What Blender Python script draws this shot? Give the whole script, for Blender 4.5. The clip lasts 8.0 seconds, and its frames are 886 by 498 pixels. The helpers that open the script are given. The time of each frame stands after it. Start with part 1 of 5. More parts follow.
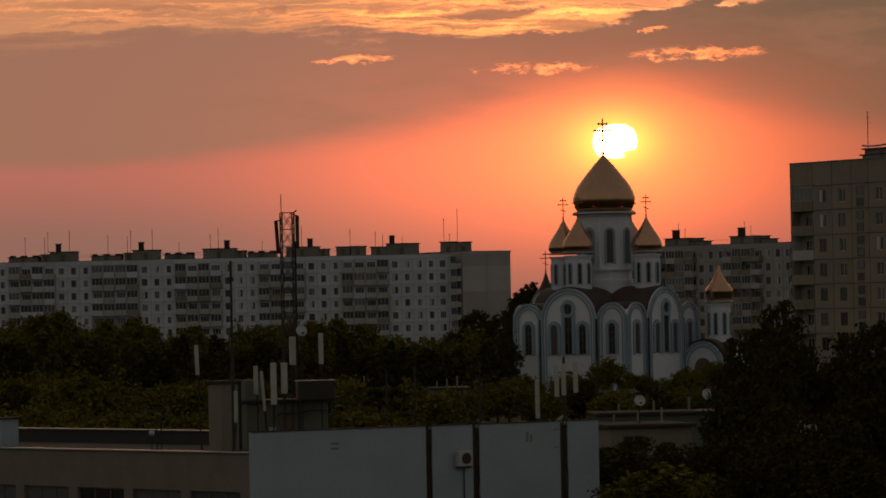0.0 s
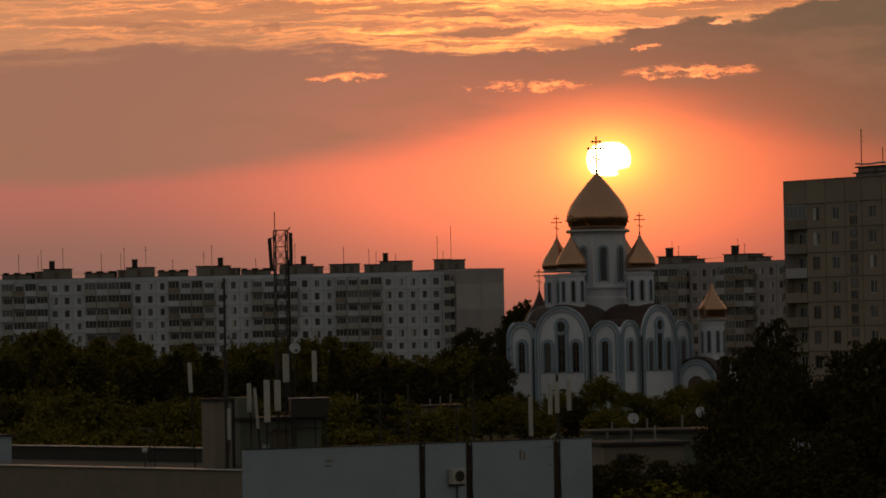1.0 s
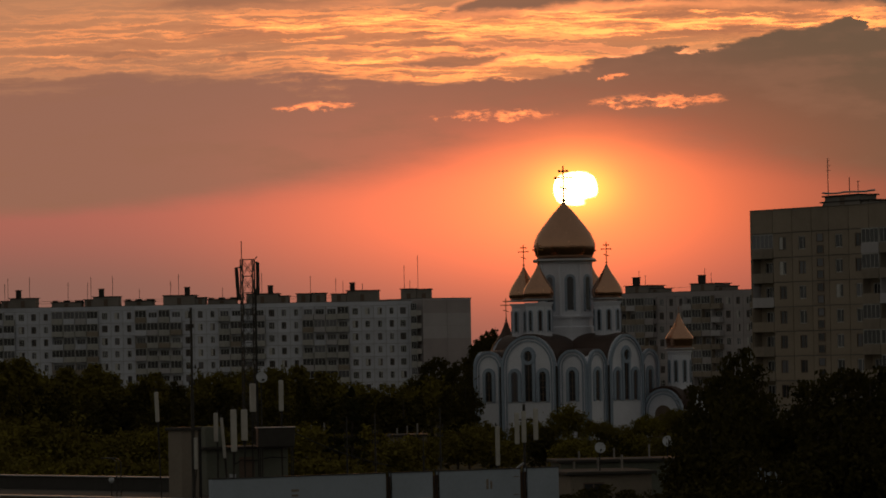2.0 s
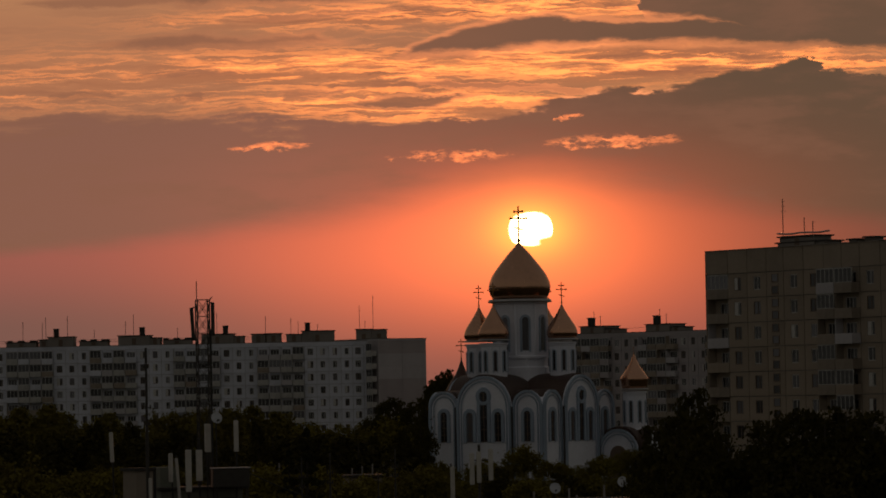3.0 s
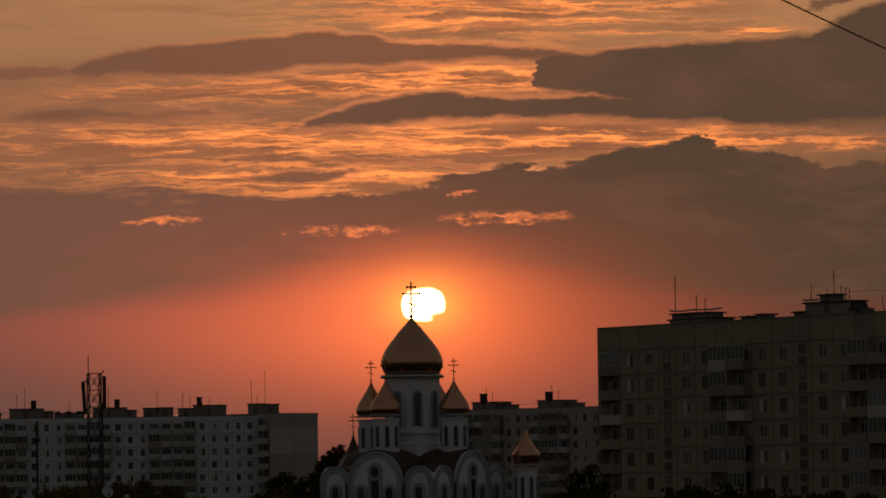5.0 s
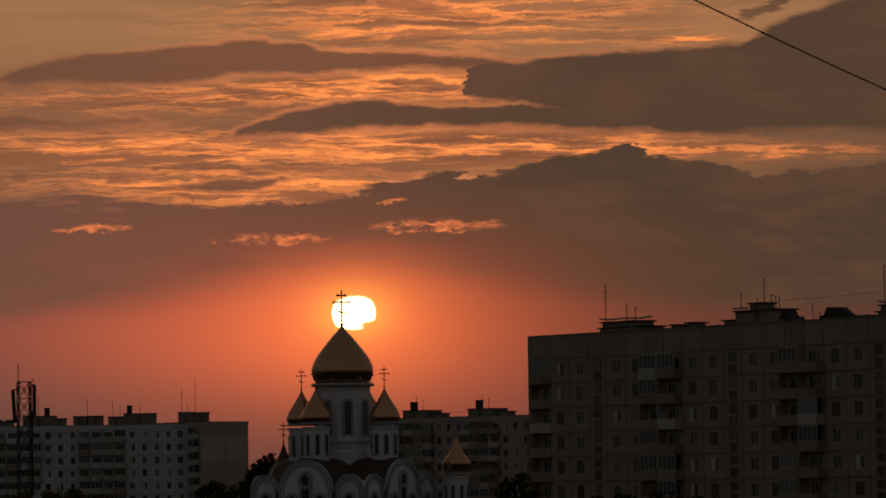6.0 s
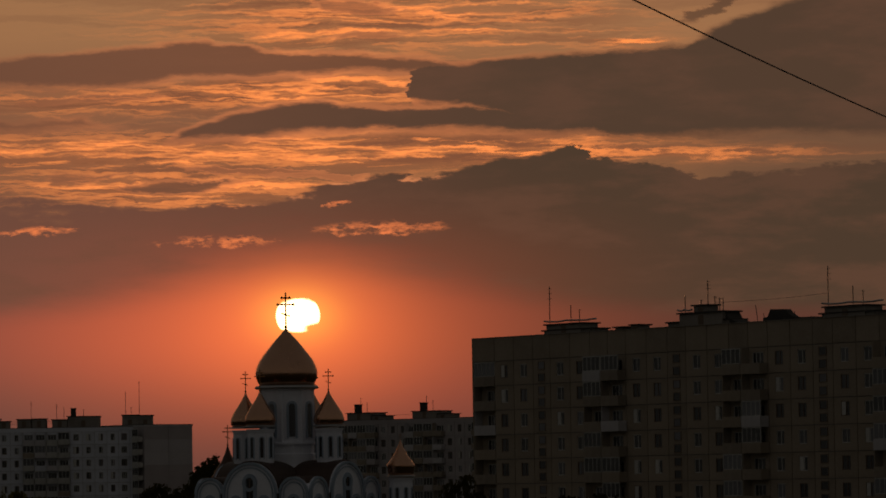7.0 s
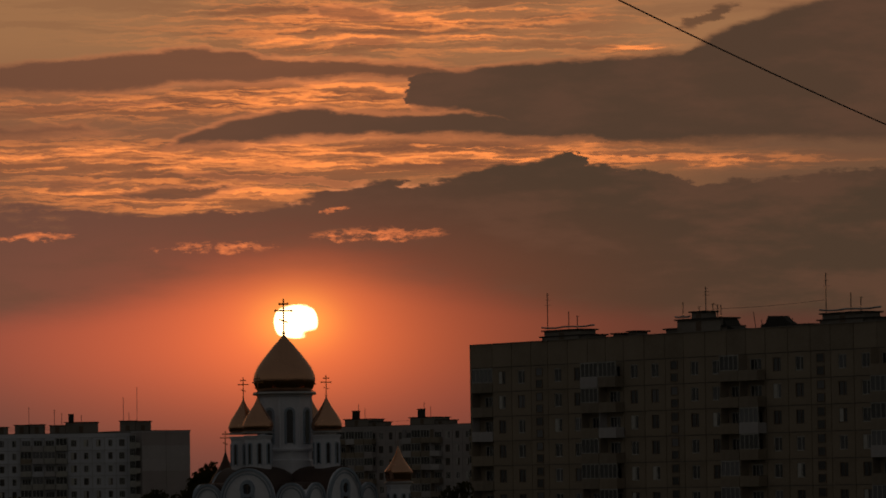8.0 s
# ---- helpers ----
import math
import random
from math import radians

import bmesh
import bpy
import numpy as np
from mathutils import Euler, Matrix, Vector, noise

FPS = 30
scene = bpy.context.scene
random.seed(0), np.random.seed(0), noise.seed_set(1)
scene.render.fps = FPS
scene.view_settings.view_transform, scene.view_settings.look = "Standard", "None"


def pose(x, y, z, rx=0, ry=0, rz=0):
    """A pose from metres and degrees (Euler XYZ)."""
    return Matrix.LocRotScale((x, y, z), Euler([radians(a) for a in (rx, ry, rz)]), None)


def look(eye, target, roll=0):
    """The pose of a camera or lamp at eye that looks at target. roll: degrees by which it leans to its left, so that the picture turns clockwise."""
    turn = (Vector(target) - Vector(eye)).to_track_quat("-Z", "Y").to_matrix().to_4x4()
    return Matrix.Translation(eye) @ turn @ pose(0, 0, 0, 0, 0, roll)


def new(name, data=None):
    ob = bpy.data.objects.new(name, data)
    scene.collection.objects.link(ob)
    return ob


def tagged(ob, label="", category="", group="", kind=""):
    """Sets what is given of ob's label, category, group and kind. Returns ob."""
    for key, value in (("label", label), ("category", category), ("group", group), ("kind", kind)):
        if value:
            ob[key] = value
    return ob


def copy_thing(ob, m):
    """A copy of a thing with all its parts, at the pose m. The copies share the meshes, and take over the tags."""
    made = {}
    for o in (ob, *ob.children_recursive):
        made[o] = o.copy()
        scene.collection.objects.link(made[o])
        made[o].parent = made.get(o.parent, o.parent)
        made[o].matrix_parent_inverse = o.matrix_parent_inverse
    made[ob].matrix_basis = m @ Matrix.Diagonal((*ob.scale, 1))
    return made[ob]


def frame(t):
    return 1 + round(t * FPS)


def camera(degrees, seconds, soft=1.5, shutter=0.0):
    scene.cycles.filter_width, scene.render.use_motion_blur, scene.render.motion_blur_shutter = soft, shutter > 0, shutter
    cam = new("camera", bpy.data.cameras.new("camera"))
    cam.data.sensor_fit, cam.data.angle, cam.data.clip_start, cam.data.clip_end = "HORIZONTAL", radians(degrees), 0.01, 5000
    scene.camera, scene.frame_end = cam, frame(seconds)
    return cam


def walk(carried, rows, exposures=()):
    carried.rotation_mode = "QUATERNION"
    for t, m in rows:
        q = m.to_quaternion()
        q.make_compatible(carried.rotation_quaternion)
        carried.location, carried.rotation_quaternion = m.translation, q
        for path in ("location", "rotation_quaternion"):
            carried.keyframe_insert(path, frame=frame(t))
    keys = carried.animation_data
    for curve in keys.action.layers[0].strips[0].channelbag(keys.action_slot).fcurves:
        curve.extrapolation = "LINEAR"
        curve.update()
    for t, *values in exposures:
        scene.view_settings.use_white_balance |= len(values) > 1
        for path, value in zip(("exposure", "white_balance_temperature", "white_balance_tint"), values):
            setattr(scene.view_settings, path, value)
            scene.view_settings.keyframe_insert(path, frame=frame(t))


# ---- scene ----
# The camera stands on one spot, some 11.5 m above the ground, and pans and tilts through a long lens.
EYE = 11.5
cam = camera(11.0, 8.0, soft=1.75)
# seconds, turn, tilt, lean in degrees
PATH = [
    (0.0, 0.000, 0.901, 1.146), (0.5, -0.026, 0.954, 1.066), (1.0, -0.082, 1.119, 1.084), (1.5, -0.150, 1.255, 1.100),
    (1.7, -0.317, 1.340, 1.095), (2.8, -0.834, 1.864, 1.085), (3.0, -1.053, 1.969, 1.065), (3.5, -1.308, 2.220, 0.925),
    (4.0, -1.650, 2.482, 0.869), (4.5, -2.024, 2.737, 0.783), (4.7, -2.164, 2.807, 0.775), (5.8, -3.105, 2.976, 0.800),
    (6.0, -3.267, 2.978, 0.800), (6.5, -3.676, 2.993, 0.787), (7.0, -3.960, 2.997, 0.885), (7.5, -3.918, 3.016, 0.843),
    (8.0, -3.989, 3.075, 0.822),
]
walk(cam, [(t, pose(0, 0, EYE, 90 + tilt, lean, turn)) for t, turn, tilt, lean in PATH],
     exposures=[(0.0, 0.03, 6500, 5), (1.5, -0.07, 6500, 6), (3.0, -0.54, 6500, 10), (4.5, -0.93, 6500, 10), (6.0, -1.20, 6500, 10), (8.0, -1.30, 6500, 10)])


# ---- sky: a low sun behind broken evening cloud ----
class Nodes:
    """Small arithmetic on shader nodes: values are numbers or sockets."""

    def __init__(self, tree):
        self.tree = tree

    def put(self, socket, value):
        if isinstance(value, bpy.types.NodeSocket):
            self.tree.links.new(value, socket)
        else:
            socket.default_value = value

    def op(self, kind, a, b=0.0, c=0.0):
        n = self.tree.nodes.new("ShaderNodeMath")
        n.operation = kind
        for s, value in zip(n.inputs, (a, b, c)):
            self.put(s, value)
        return n.outputs[0]

    def add(self, a, b): return self.op("ADD", a, b)
    def sub(self, a, b): return self.op("SUBTRACT", a, b)
    def mul(self, a, b): return self.op("MULTIPLY", a, b)
    def high(self, a, b): return self.op("MAXIMUM", a, b)
    def low(self, a, b): return self.op("MINIMUM", a, b)

    def step(self, value, lo, hi):
        n = self.tree.nodes.new("ShaderNodeMapRange")
        n.interpolation_type = "SMOOTHSTEP"
        for name, v in (("Value", value), ("From Min", lo), ("From Max", hi)):
            self.put(n.inputs[name], v)
        return n.outputs[0]

    def bell(self, a, wide):
        q = self.op("DIVIDE", a, wide)
        return self.op("EXPONENT", self.mul(self.mul(q, q), -1.0))

    def vec(self, x, y, z=0.0):
        n = self.tree.nodes.new("ShaderNodeCombineXYZ")
        for s, value in zip(n.inputs, (x, y, z)):
            self.put(s, value)
        return n.outputs[0]

    def noise(self, vector, scale=1.0, detail=4.0, rough=0.55):
        n = self.tree.nodes.new("ShaderNodeTexNoise")
        self.put(n.inputs["Vector"], vector)
        n.inputs["Scale"].default_value, n.inputs["Detail"].default_value, n.inputs["Roughness"].default_value = scale, detail, rough
        return n.outputs["Fac"]

    def mix(self, fac, a, b):
        n = self.tree.nodes.new("ShaderNodeMix")
        n.data_type = "RGBA"
        self.put(n.inputs[0], fac)
        for s, value in ((n.inputs[6], a), (n.inputs[7], b)):
            self.put(s, (*value, 1.0) if isinstance(value, tuple) else value)
        return n.outputs[2]

    def outline(self, side, points):
        """Height of a line through points of side and height, as a smooth ramp."""
        n = self.tree.nodes.new("ShaderNodeValToRGB")
        e = n.color_ramp.elements
        while len(e) < len(points):
            e.new(0.5)
        for one, (at, up) in zip(e, points):
            one.position, one.color = (at + 12) / 24, (up / 8, up / 8, up / 8, 1)
        self.put(n.inputs[0], self.mul(self.add(side, 12.0), 1 / 24))
        return self.mul(n.outputs[0], 8.0)

    def glow(self, colour, fac, more):
        n = self.tree.nodes.new("ShaderNodeMix")
        n.data_type, n.blend_type = "RGBA", "ADD"
        self.put(n.inputs[0], fac)
        for s, value in ((n.inputs[6], colour), (n.inputs[7], more)):
            self.put(s, (*value, 1.0) if isinstance(value, tuple) else value)
        return n.outputs[2]


SUN_SIDE, SUN_UP = 0.03818, 0.03831      # the sun's place, as slopes from the eye: sideways and up
UNIT = 81.42                      # sky units: one is 1 / 81.42 of slope, about 0.7 degrees

# dark cloud banks: upper and lower outline (side and height from the sun), strength
BANKS = [
    ([(2.05, 4.1), (2.2, 4.48), (3.35, 4.56), (4.05, 4.63), (5.27, 4.68), (6.9, 4.77), (7.51, 5.12), (8.43, 5.47), (9.25, 5.67), (10.59, 5.95)],
     [(2.05, 4.1), (2.15, 3.75), (2.83, 3.62), (3.83, 3.4), (4.84, 3.29), (5.45, 2.99), (6.87, 3.03), (8.9, 3.18), (10.54, 3.3)], 1.0),
    ([(-6.61, 4.07), (-5.9, 4.45), (-5.2, 4.65), (-3.18, 4.83), (-1.68, 4.94), (-0.78, 4.85), (-0.38, 4.78), (0.43, 4.72), (2.44, 4.60), (3.0, 4.5)],
     [(-6.61, 4.07), (-5.2, 4.0), (-3.19, 4.02), (-1.68, 4.21), (0.02, 4.20), (1.23, 4.24), (2.44, 4.22), (3.0, 4.2)], 0.95),
    ([(-2.45, 3.08), (-1.89, 3.37), (-1.29, 3.61), (-0.39, 3.79), (0.21, 3.84), (0.82, 3.74), (2.43, 3.76), (4.84, 3.6)],
     [(-2.45, 3.08), (-0.7, 3.08), (0.41, 3.20), (1.82, 3.17), (3.43, 3.16), (4.84, 3.10)], 1.0),
    ([(-8.11, 3.39), (-7.31, 3.49), (-6.01, 3.60), (-5.01, 3.51), (-3.71, 3.60), (-2.91, 3.39)],
     [(-8.11, 3.39), (-6.52, 3.23), (-4.52, 3.28), (-2.91, 3.37)], 0.85),
]
# small dark shreds: side, height, half width, half height, tilt, strength
SHREDS = [
    (-2.01, 2.33, 0.9, 0.11, 0.03, 0.95), (-0.9, 2.57, 1.2, 0.06, -0.02, 0.8), (0.5, 2.46, 0.9, 0.05, -0.02, 0.7), (7.41, 5.37, 0.5, 0.12, 0.35, 0.8),
    (1.14, 5.52, 0.7, 0.14, -0.05, 0.8), (1.34, 4.95, 0.6, 0.05, 0.0, 0.7), (-3.9, 2.45, 0.4, 0.08, 0.0, 0.7), (-5.93, 2.44, 0.3, 0.09, 0.0, 0.7),
    (-7.72, 2.52, 0.6, 0.09, 0.02, 0.6), (-7.3, 4.16, 1.4, 0.09, 0.02, 0.7), (-3.83, 2.49, 0.4, 0.07, 0.0, 0.7), (-6.02, 2.85, 1.0, 0.06, 0.02, 0.6),
    (-3.19, 3.88, 0.9, 0.06, 0.0, 0.7), (-4.4, 3.85, 0.4, 0.08, 0.0, 0.6),
]
# rippled, lit fields of thin cloud: side, height, half width, half height, strength
FIELDS = [(0.9, 5.3, 2.6, 0.60, 1.0), (0.2, 3.98, 2.6, 0.26, 1.25), (0.9, 2.95, 3.9, 0.26, 1.1), (-2.2, 2.25, 2.7, 0.42, 1.0), (3.9, 2.85, 1.3, 0.22, 1.3),
          (7.0, 2.84, 2.2, 0.10, 0.8), (4.6, 5.25, 1.5, 0.5, 0.45), (5.95, 4.80, 0.6, 0.08, 0.9), (-4.0, 3.0, 2.6, 0.3, 0.7), (-8.2, 2.75, 2.6, 0.5, 0.30), (-3.4, 3.8, 2.5, 0.2, 0.7)]
# thin lit streaks inside the deck
STREAKS = [(1.43, 1.53, 1.45, 0.13, 0.01), (-1.39, 1.34, 1.1, 0.11, -0.03), (0.84, 2, 0.2, 0.07, 0.0), (-4.49, 1.56, 0.75, 0.08, 0.02)]
# the deck's upper edge: side, height
EDGE = [(-11.5, 2.1), (-8.52, 2.25), (-7.43, 2.27), (-5.63, 2.11), (-4.21, 1.87), (-2.21, 1.93), (-0.71, 2.0), (-0.01, 2.19), (0.8, 2.34), (1.7, 2.48), (2.41, 2.4),
        (3.32, 2.62), (4.23, 2.75), (4.84, 2.92), (4.98, 2.98), (5.19, 2.73), (6.35, 2.67), (7.36, 2.46), (8.38, 2.51), (9.4, 2.64), (10.52, 2.64)]


def make_sky():
    world = bpy.data.worlds.new("evening_sky")
    world.use_nodes = True
    scene.world = world
    tree = world.node_tree
    tree.nodes.clear()
    k = Nodes(tree)
    way = tree.nodes.new("ShaderNodeSeparateXYZ")
    coord = tree.nodes.new("ShaderNodeTexCoord")
    tree.links.new(coord.outputs["Generated"], way.inputs[0])
    x, y, z = way.outputs
    ahead = k.high(y, 0.05)
    a = k.mul(k.sub(k.op("DIVIDE", x, ahead), SUN_SIDE), UNIT)
    b = k.mul(k.sub(k.op("DIVIDE", z, ahead), SUN_UP), UNIT)
    # ragged edges: the place in the sky, shaken by noise at two scales
    n1 = k.noise(k.vec(k.mul(a, 0.45), k.mul(b, 1.6), 1.7), 1.0, 5.0, 0.6)
    n2 = k.noise(k.vec(k.mul(a, 1.1), k.mul(b, 3.2), 8.1), 1.0, 6.0, 0.62)
    n4 = k.noise(k.vec(k.mul(a, 3.2), k.mul(b, 7.5), 5.2), 1.0, 5.0, 0.65)
    wb = k.add(b, k.add(k.mul(k.sub(n1, 0.5), 0.75), k.add(k.mul(k.sub(n2, 0.5), 0.42), k.mul(k.sub(n4, 0.5), 0.22))))
    wa = k.add(a, k.add(k.mul(k.sub(n2, 0.5), 2.0), k.mul(k.sub(n4, 0.5), 0.7)))
    # low glow round the sun
    red = k.mul(k.bell(k.add(a, 0.7), 4.4), k.bell(k.add(b, 0.35), 1.45))
    core = k.bell(k.op("SQRT", k.add(k.mul(k.mul(a, a), 0.55), k.mul(b, b))), 1.25)
    side = k.step(a, -9.0, 7.0)
    lowsky = k.mix(side, (0.46, 0.150, 0.108), (0.25, 0.098, 0.064))
    lowsky = k.mix(k.step(b, -0.3, -1.7), lowsky, k.mix(side, (0.285, 0.136, 0.104), (0.34, 0.110, 0.082)))
    lowsky = k.glow(lowsky, red, (1.2, 0.170, 0.032))
    lowsky = k.glow(lowsky, core, (1.05, 0.21, 0.032))
    # the deck of cloud above
    deck = k.mix(k.step(a, -6.0, 5.0), (0.36, 0.160, 0.104), (0.178, 0.106, 0.064))
    deck = k.glow(deck, k.mul(k.bell(a, 4.5), k.bell(k.sub(b, 0.4), 1.3)), (0.38, 0.045, 0.010))
    deck = k.mix(k.mul(k.step(n1, 0.42, 0.66), 0.45), deck, (0.36, 0.158, 0.092))
    foot = k.add(k.add(-0.25, k.mul(k.step(a, -10.0, -4.0), 0.30)), k.mul(k.bell(k.sub(a, 0.2), 3.2), 1.05))
    over = k.sub(k.add(b, k.mul(k.sub(n1, 0.5), 0.35)), foot)
    width = k.add(0.16, k.mul(k.bell(a, 4.5), 0.55))
    sky = k.mix(k.step(over, k.mul(width, -1.0), width), lowsky, deck)
    # open sky over the deck: smooth pale haze, with fields of rippled cloud lit from below
    n3 = k.noise(k.vec(k.mul(a, 0.32), k.add(k.mul(wb, 1.7), k.mul(b, 2.8)), 3.3), 1.0, 7.0, 0.60)
    n5 = k.noise(k.vec(k.mul(wa, 0.42), k.add(k.mul(wb, 2.4), k.mul(b, 3.8)), 6.4), 1.0, 8.0, 0.62)
    n6 = k.noise(k.vec(k.mul(a, 0.16), k.mul(b, 0.9), 11.0), 1.0, 3.0)
    haze = k.mix(k.step(a, -3.0, 4.0), (0.60, 0.258, 0.128), (0.74, 0.295, 0.122))
    haze = k.mix(k.step(b, 3.6, 5.2), haze, (0.82, 0.385, 0.168))
    haze = k.mix(k.mul(k.step(a, 4.5, 9.0), k.step(b, 4.2, 3.0)), haze, (0.36, 0.185, 0.098))
    haze = k.mix(k.mul(k.step(n6, 0.45, 0.62), 0.30), haze, (0.50, 0.215, 0.115))
    field = 0.0
    for side_at, up_at, wide, tall, strength in FIELDS:
        field = k.add(field, k.mul(k.mul(k.bell(k.sub(a, side_at), wide), k.bell(k.sub(k.add(b, k.mul(k.sub(n1, 0.5), 0.5)), up_at), tall)), strength))
    field = k.low(field, 1.25)
    gap = k.mul(k.mul(k.step(n3, 0.50, 0.36), k.low(1.0, k.add(0.25, field))), 0.75)
    haze = k.mix(gap, haze, (0.40, 0.165, 0.090))
    warm_field = k.mul(k.low(1.0, field), 0.55)
    haze = k.mix(warm_field, haze, (1.05, 0.320, 0.110))
    haze = k.mix(k.mul(k.mul(k.step(n5, 0.50, 0.40), 0.75), k.low(1.0, field)), haze, (0.44, 0.170, 0.090))
    streak = k.mul(k.step(n5, k.sub(0.59, k.mul(field, 0.07)), k.sub(0.70, k.mul(field, 0.05))), k.low(1.0, k.mul(field, 1.3)))
    line = k.bell(k.sub(n3, 0.53), 0.032)
    streak = k.low(1.0, k.add(streak, k.mul(k.mul(line, field), 0.75)))
    openness = k.mix(streak, haze, (2.7, 0.76, 0.19))
    above = k.sub(wb, k.outline(wa, EDGE))
    away = k.step(a, -1.5, -7.0)
    sky = k.mix(k.step(k.add(above, k.mul(k.mul(k.sub(n3, 0.5), away), 1.3)), k.sub(-0.03, k.mul(away, 0.28)), k.add(0.05, k.mul(away, 0.25))), sky, openness)
    # dark banks with lit rims
    dark = 0.0
    ub = k.add(b, k.add(k.mul(k.sub(n1, 0.5), 0.30), k.add(k.mul(k.sub(n2, 0.5), 0.24), k.mul(k.sub(n4, 0.5), 0.10))))
    va = k.add(a, k.add(k.mul(k.sub(n1, 0.5), 1.3), k.mul(k.sub(n4, 0.5), 0.25)))
    for upper, lower, strength in BANKS:
        up = k.sub(k.outline(va, upper), ub)
        down = k.sub(ub, k.outline(va, lower))
        dark = k.high(dark, k.mul(k.mul(k.step(up, -0.04, 0.12), k.step(down, -0.06, 0.18)), strength))
    for side_at, up_at, wide, tall, tilt, strength in SHREDS:
        p = k.mul(k.sub(wa, side_at), 1 / wide)
        q = k.mul(k.sub(k.sub(ub, up_at), k.mul(k.sub(wa, side_at), tilt)), 1 / tall)
        dark = k.high(dark, k.mul(k.step(k.sub(1.0, k.add(k.mul(p, p), k.mul(q, q))), -0.7, 0.6), strength))
    bank = k.mix(k.step(a, -5.0, 6.0), (0.365, 0.160, 0.092), (0.205, 0.114, 0.069))
    bank = k.mix(k.mul(k.step(n1, 0.42, 0.68), 0.35), bank, (0.36, 0.160, 0.094))
    shown = k.mul(dark, k.step(above, -0.02, 0.10))
    sky = k.mix(shown, sky, bank)
    rim = k.mul(k.mul(shown, k.sub(1.0, shown)), k.bell(k.sub(a, 0.5), 4.5))
    sky = k.glow(sky, k.mul(rim, 2.6), (1.0, 0.26, 0.07))
    crest = k.mul(k.mul(k.bell(above, 0.035), k.bell(k.sub(a, 1.5), 2.0)), k.step(n2, 0.5, 0.62))
    sky = k.glow(sky, crest, (1.2, 0.36, 0.12))
    lit = 0.0
    for side_at, up_at, wide, tall, tilt in STREAKS:
        p = k.mul(k.sub(wa, side_at), 1 / wide)
        q = k.mul(k.sub(k.add(b, k.add(k.mul(k.sub(n2, 0.5), 0.30), k.mul(k.sub(n4, 0.5), 0.30))), k.add(up_at, k.mul(k.sub(wa, side_at), tilt))), 1 / tall)
        lit = k.high(lit, k.step(k.sub(1.0, k.add(k.mul(p, p), k.mul(q, q))), 0.0, 0.8))
    sky = k.mix(k.mul(lit, k.step(k.add(k.mul(n4, 0.6), k.mul(n5, 0.4)), 0.42, 0.60)), sky, (2.0, 0.50, 0.16))
    # the sun's disc, veiled above and below by thin bars of cloud
    round_sun = k.step(k.op("SQRT", k.add(k.mul(k.mul(a, a), 0.97), k.mul(b, b))), 0.395, 0.365)
    veil = k.mul(k.step(k.add(k.add(b, k.mul(k.mul(a, a), 0.7)), k.mul(k.sub(n4, 0.5), 0.14)), 0.32, 0.26), k.step(k.sub(b, k.mul(k.mul(a, a), 0.6)), -0.31, -0.26))
    notch = k.sub(1.0, k.mul(k.step(k.add(a, k.mul(k.sub(n4, 0.5), 0.3)), 0.06, 0.20), k.step(k.sub(k.add(b, k.mul(k.sub(n4, 0.5), 0.12)), k.mul(a, 0.25)), -0.17, -0.24)))
    sky = k.glow(sky, k.mul(k.mul(round_sun, veil), notch), (9.0, 6.6, 3.2))
    sky = k.glow(sky, k.bell(k.op("SQRT", k.add(k.mul(k.mul(a, a), 0.6), k.mul(k.mul(b, b), 1.3))), 0.50), (1.0, 0.66, 0.05))
    # away from the sunset the sky is a dull blue grey
    dusk = k.mix(k.step(z, 0.0, 0.9), (0.156, 0.144, 0.122), (0.132, 0.124, 0.113))
    warm = k.mul(k.step(y, 0.72, 0.965), k.step(z, 0.45, 0.15))
    sky = k.mix(warm, dusk, sky)
    sky = k.mix(k.step(z, -0.005, -0.03), sky, (0.02, 0.018, 0.014))
    back = tree.nodes.new("ShaderNodeBackground")
    tree.links.new(sky, back.inputs[0])
    back.inputs[1].default_value = 1.0
    out = tree.nodes.new("ShaderNodeOutputWorld")
    tree.links.new(back.outputs[0], out.inputs[0])


make_sky()
lamp = new("evening_sun", bpy.data.lights.new("evening_sun", "SUN"))
lamp.data.energy, lamp.data.angle, lamp.data.color = 0.55, radians(0.5), (1.0, 0.42, 0.16)
lamp.matrix_world = look((SUN_SIDE * 900, 900, EYE + SUN_UP * 900), (0, 0, EYE))


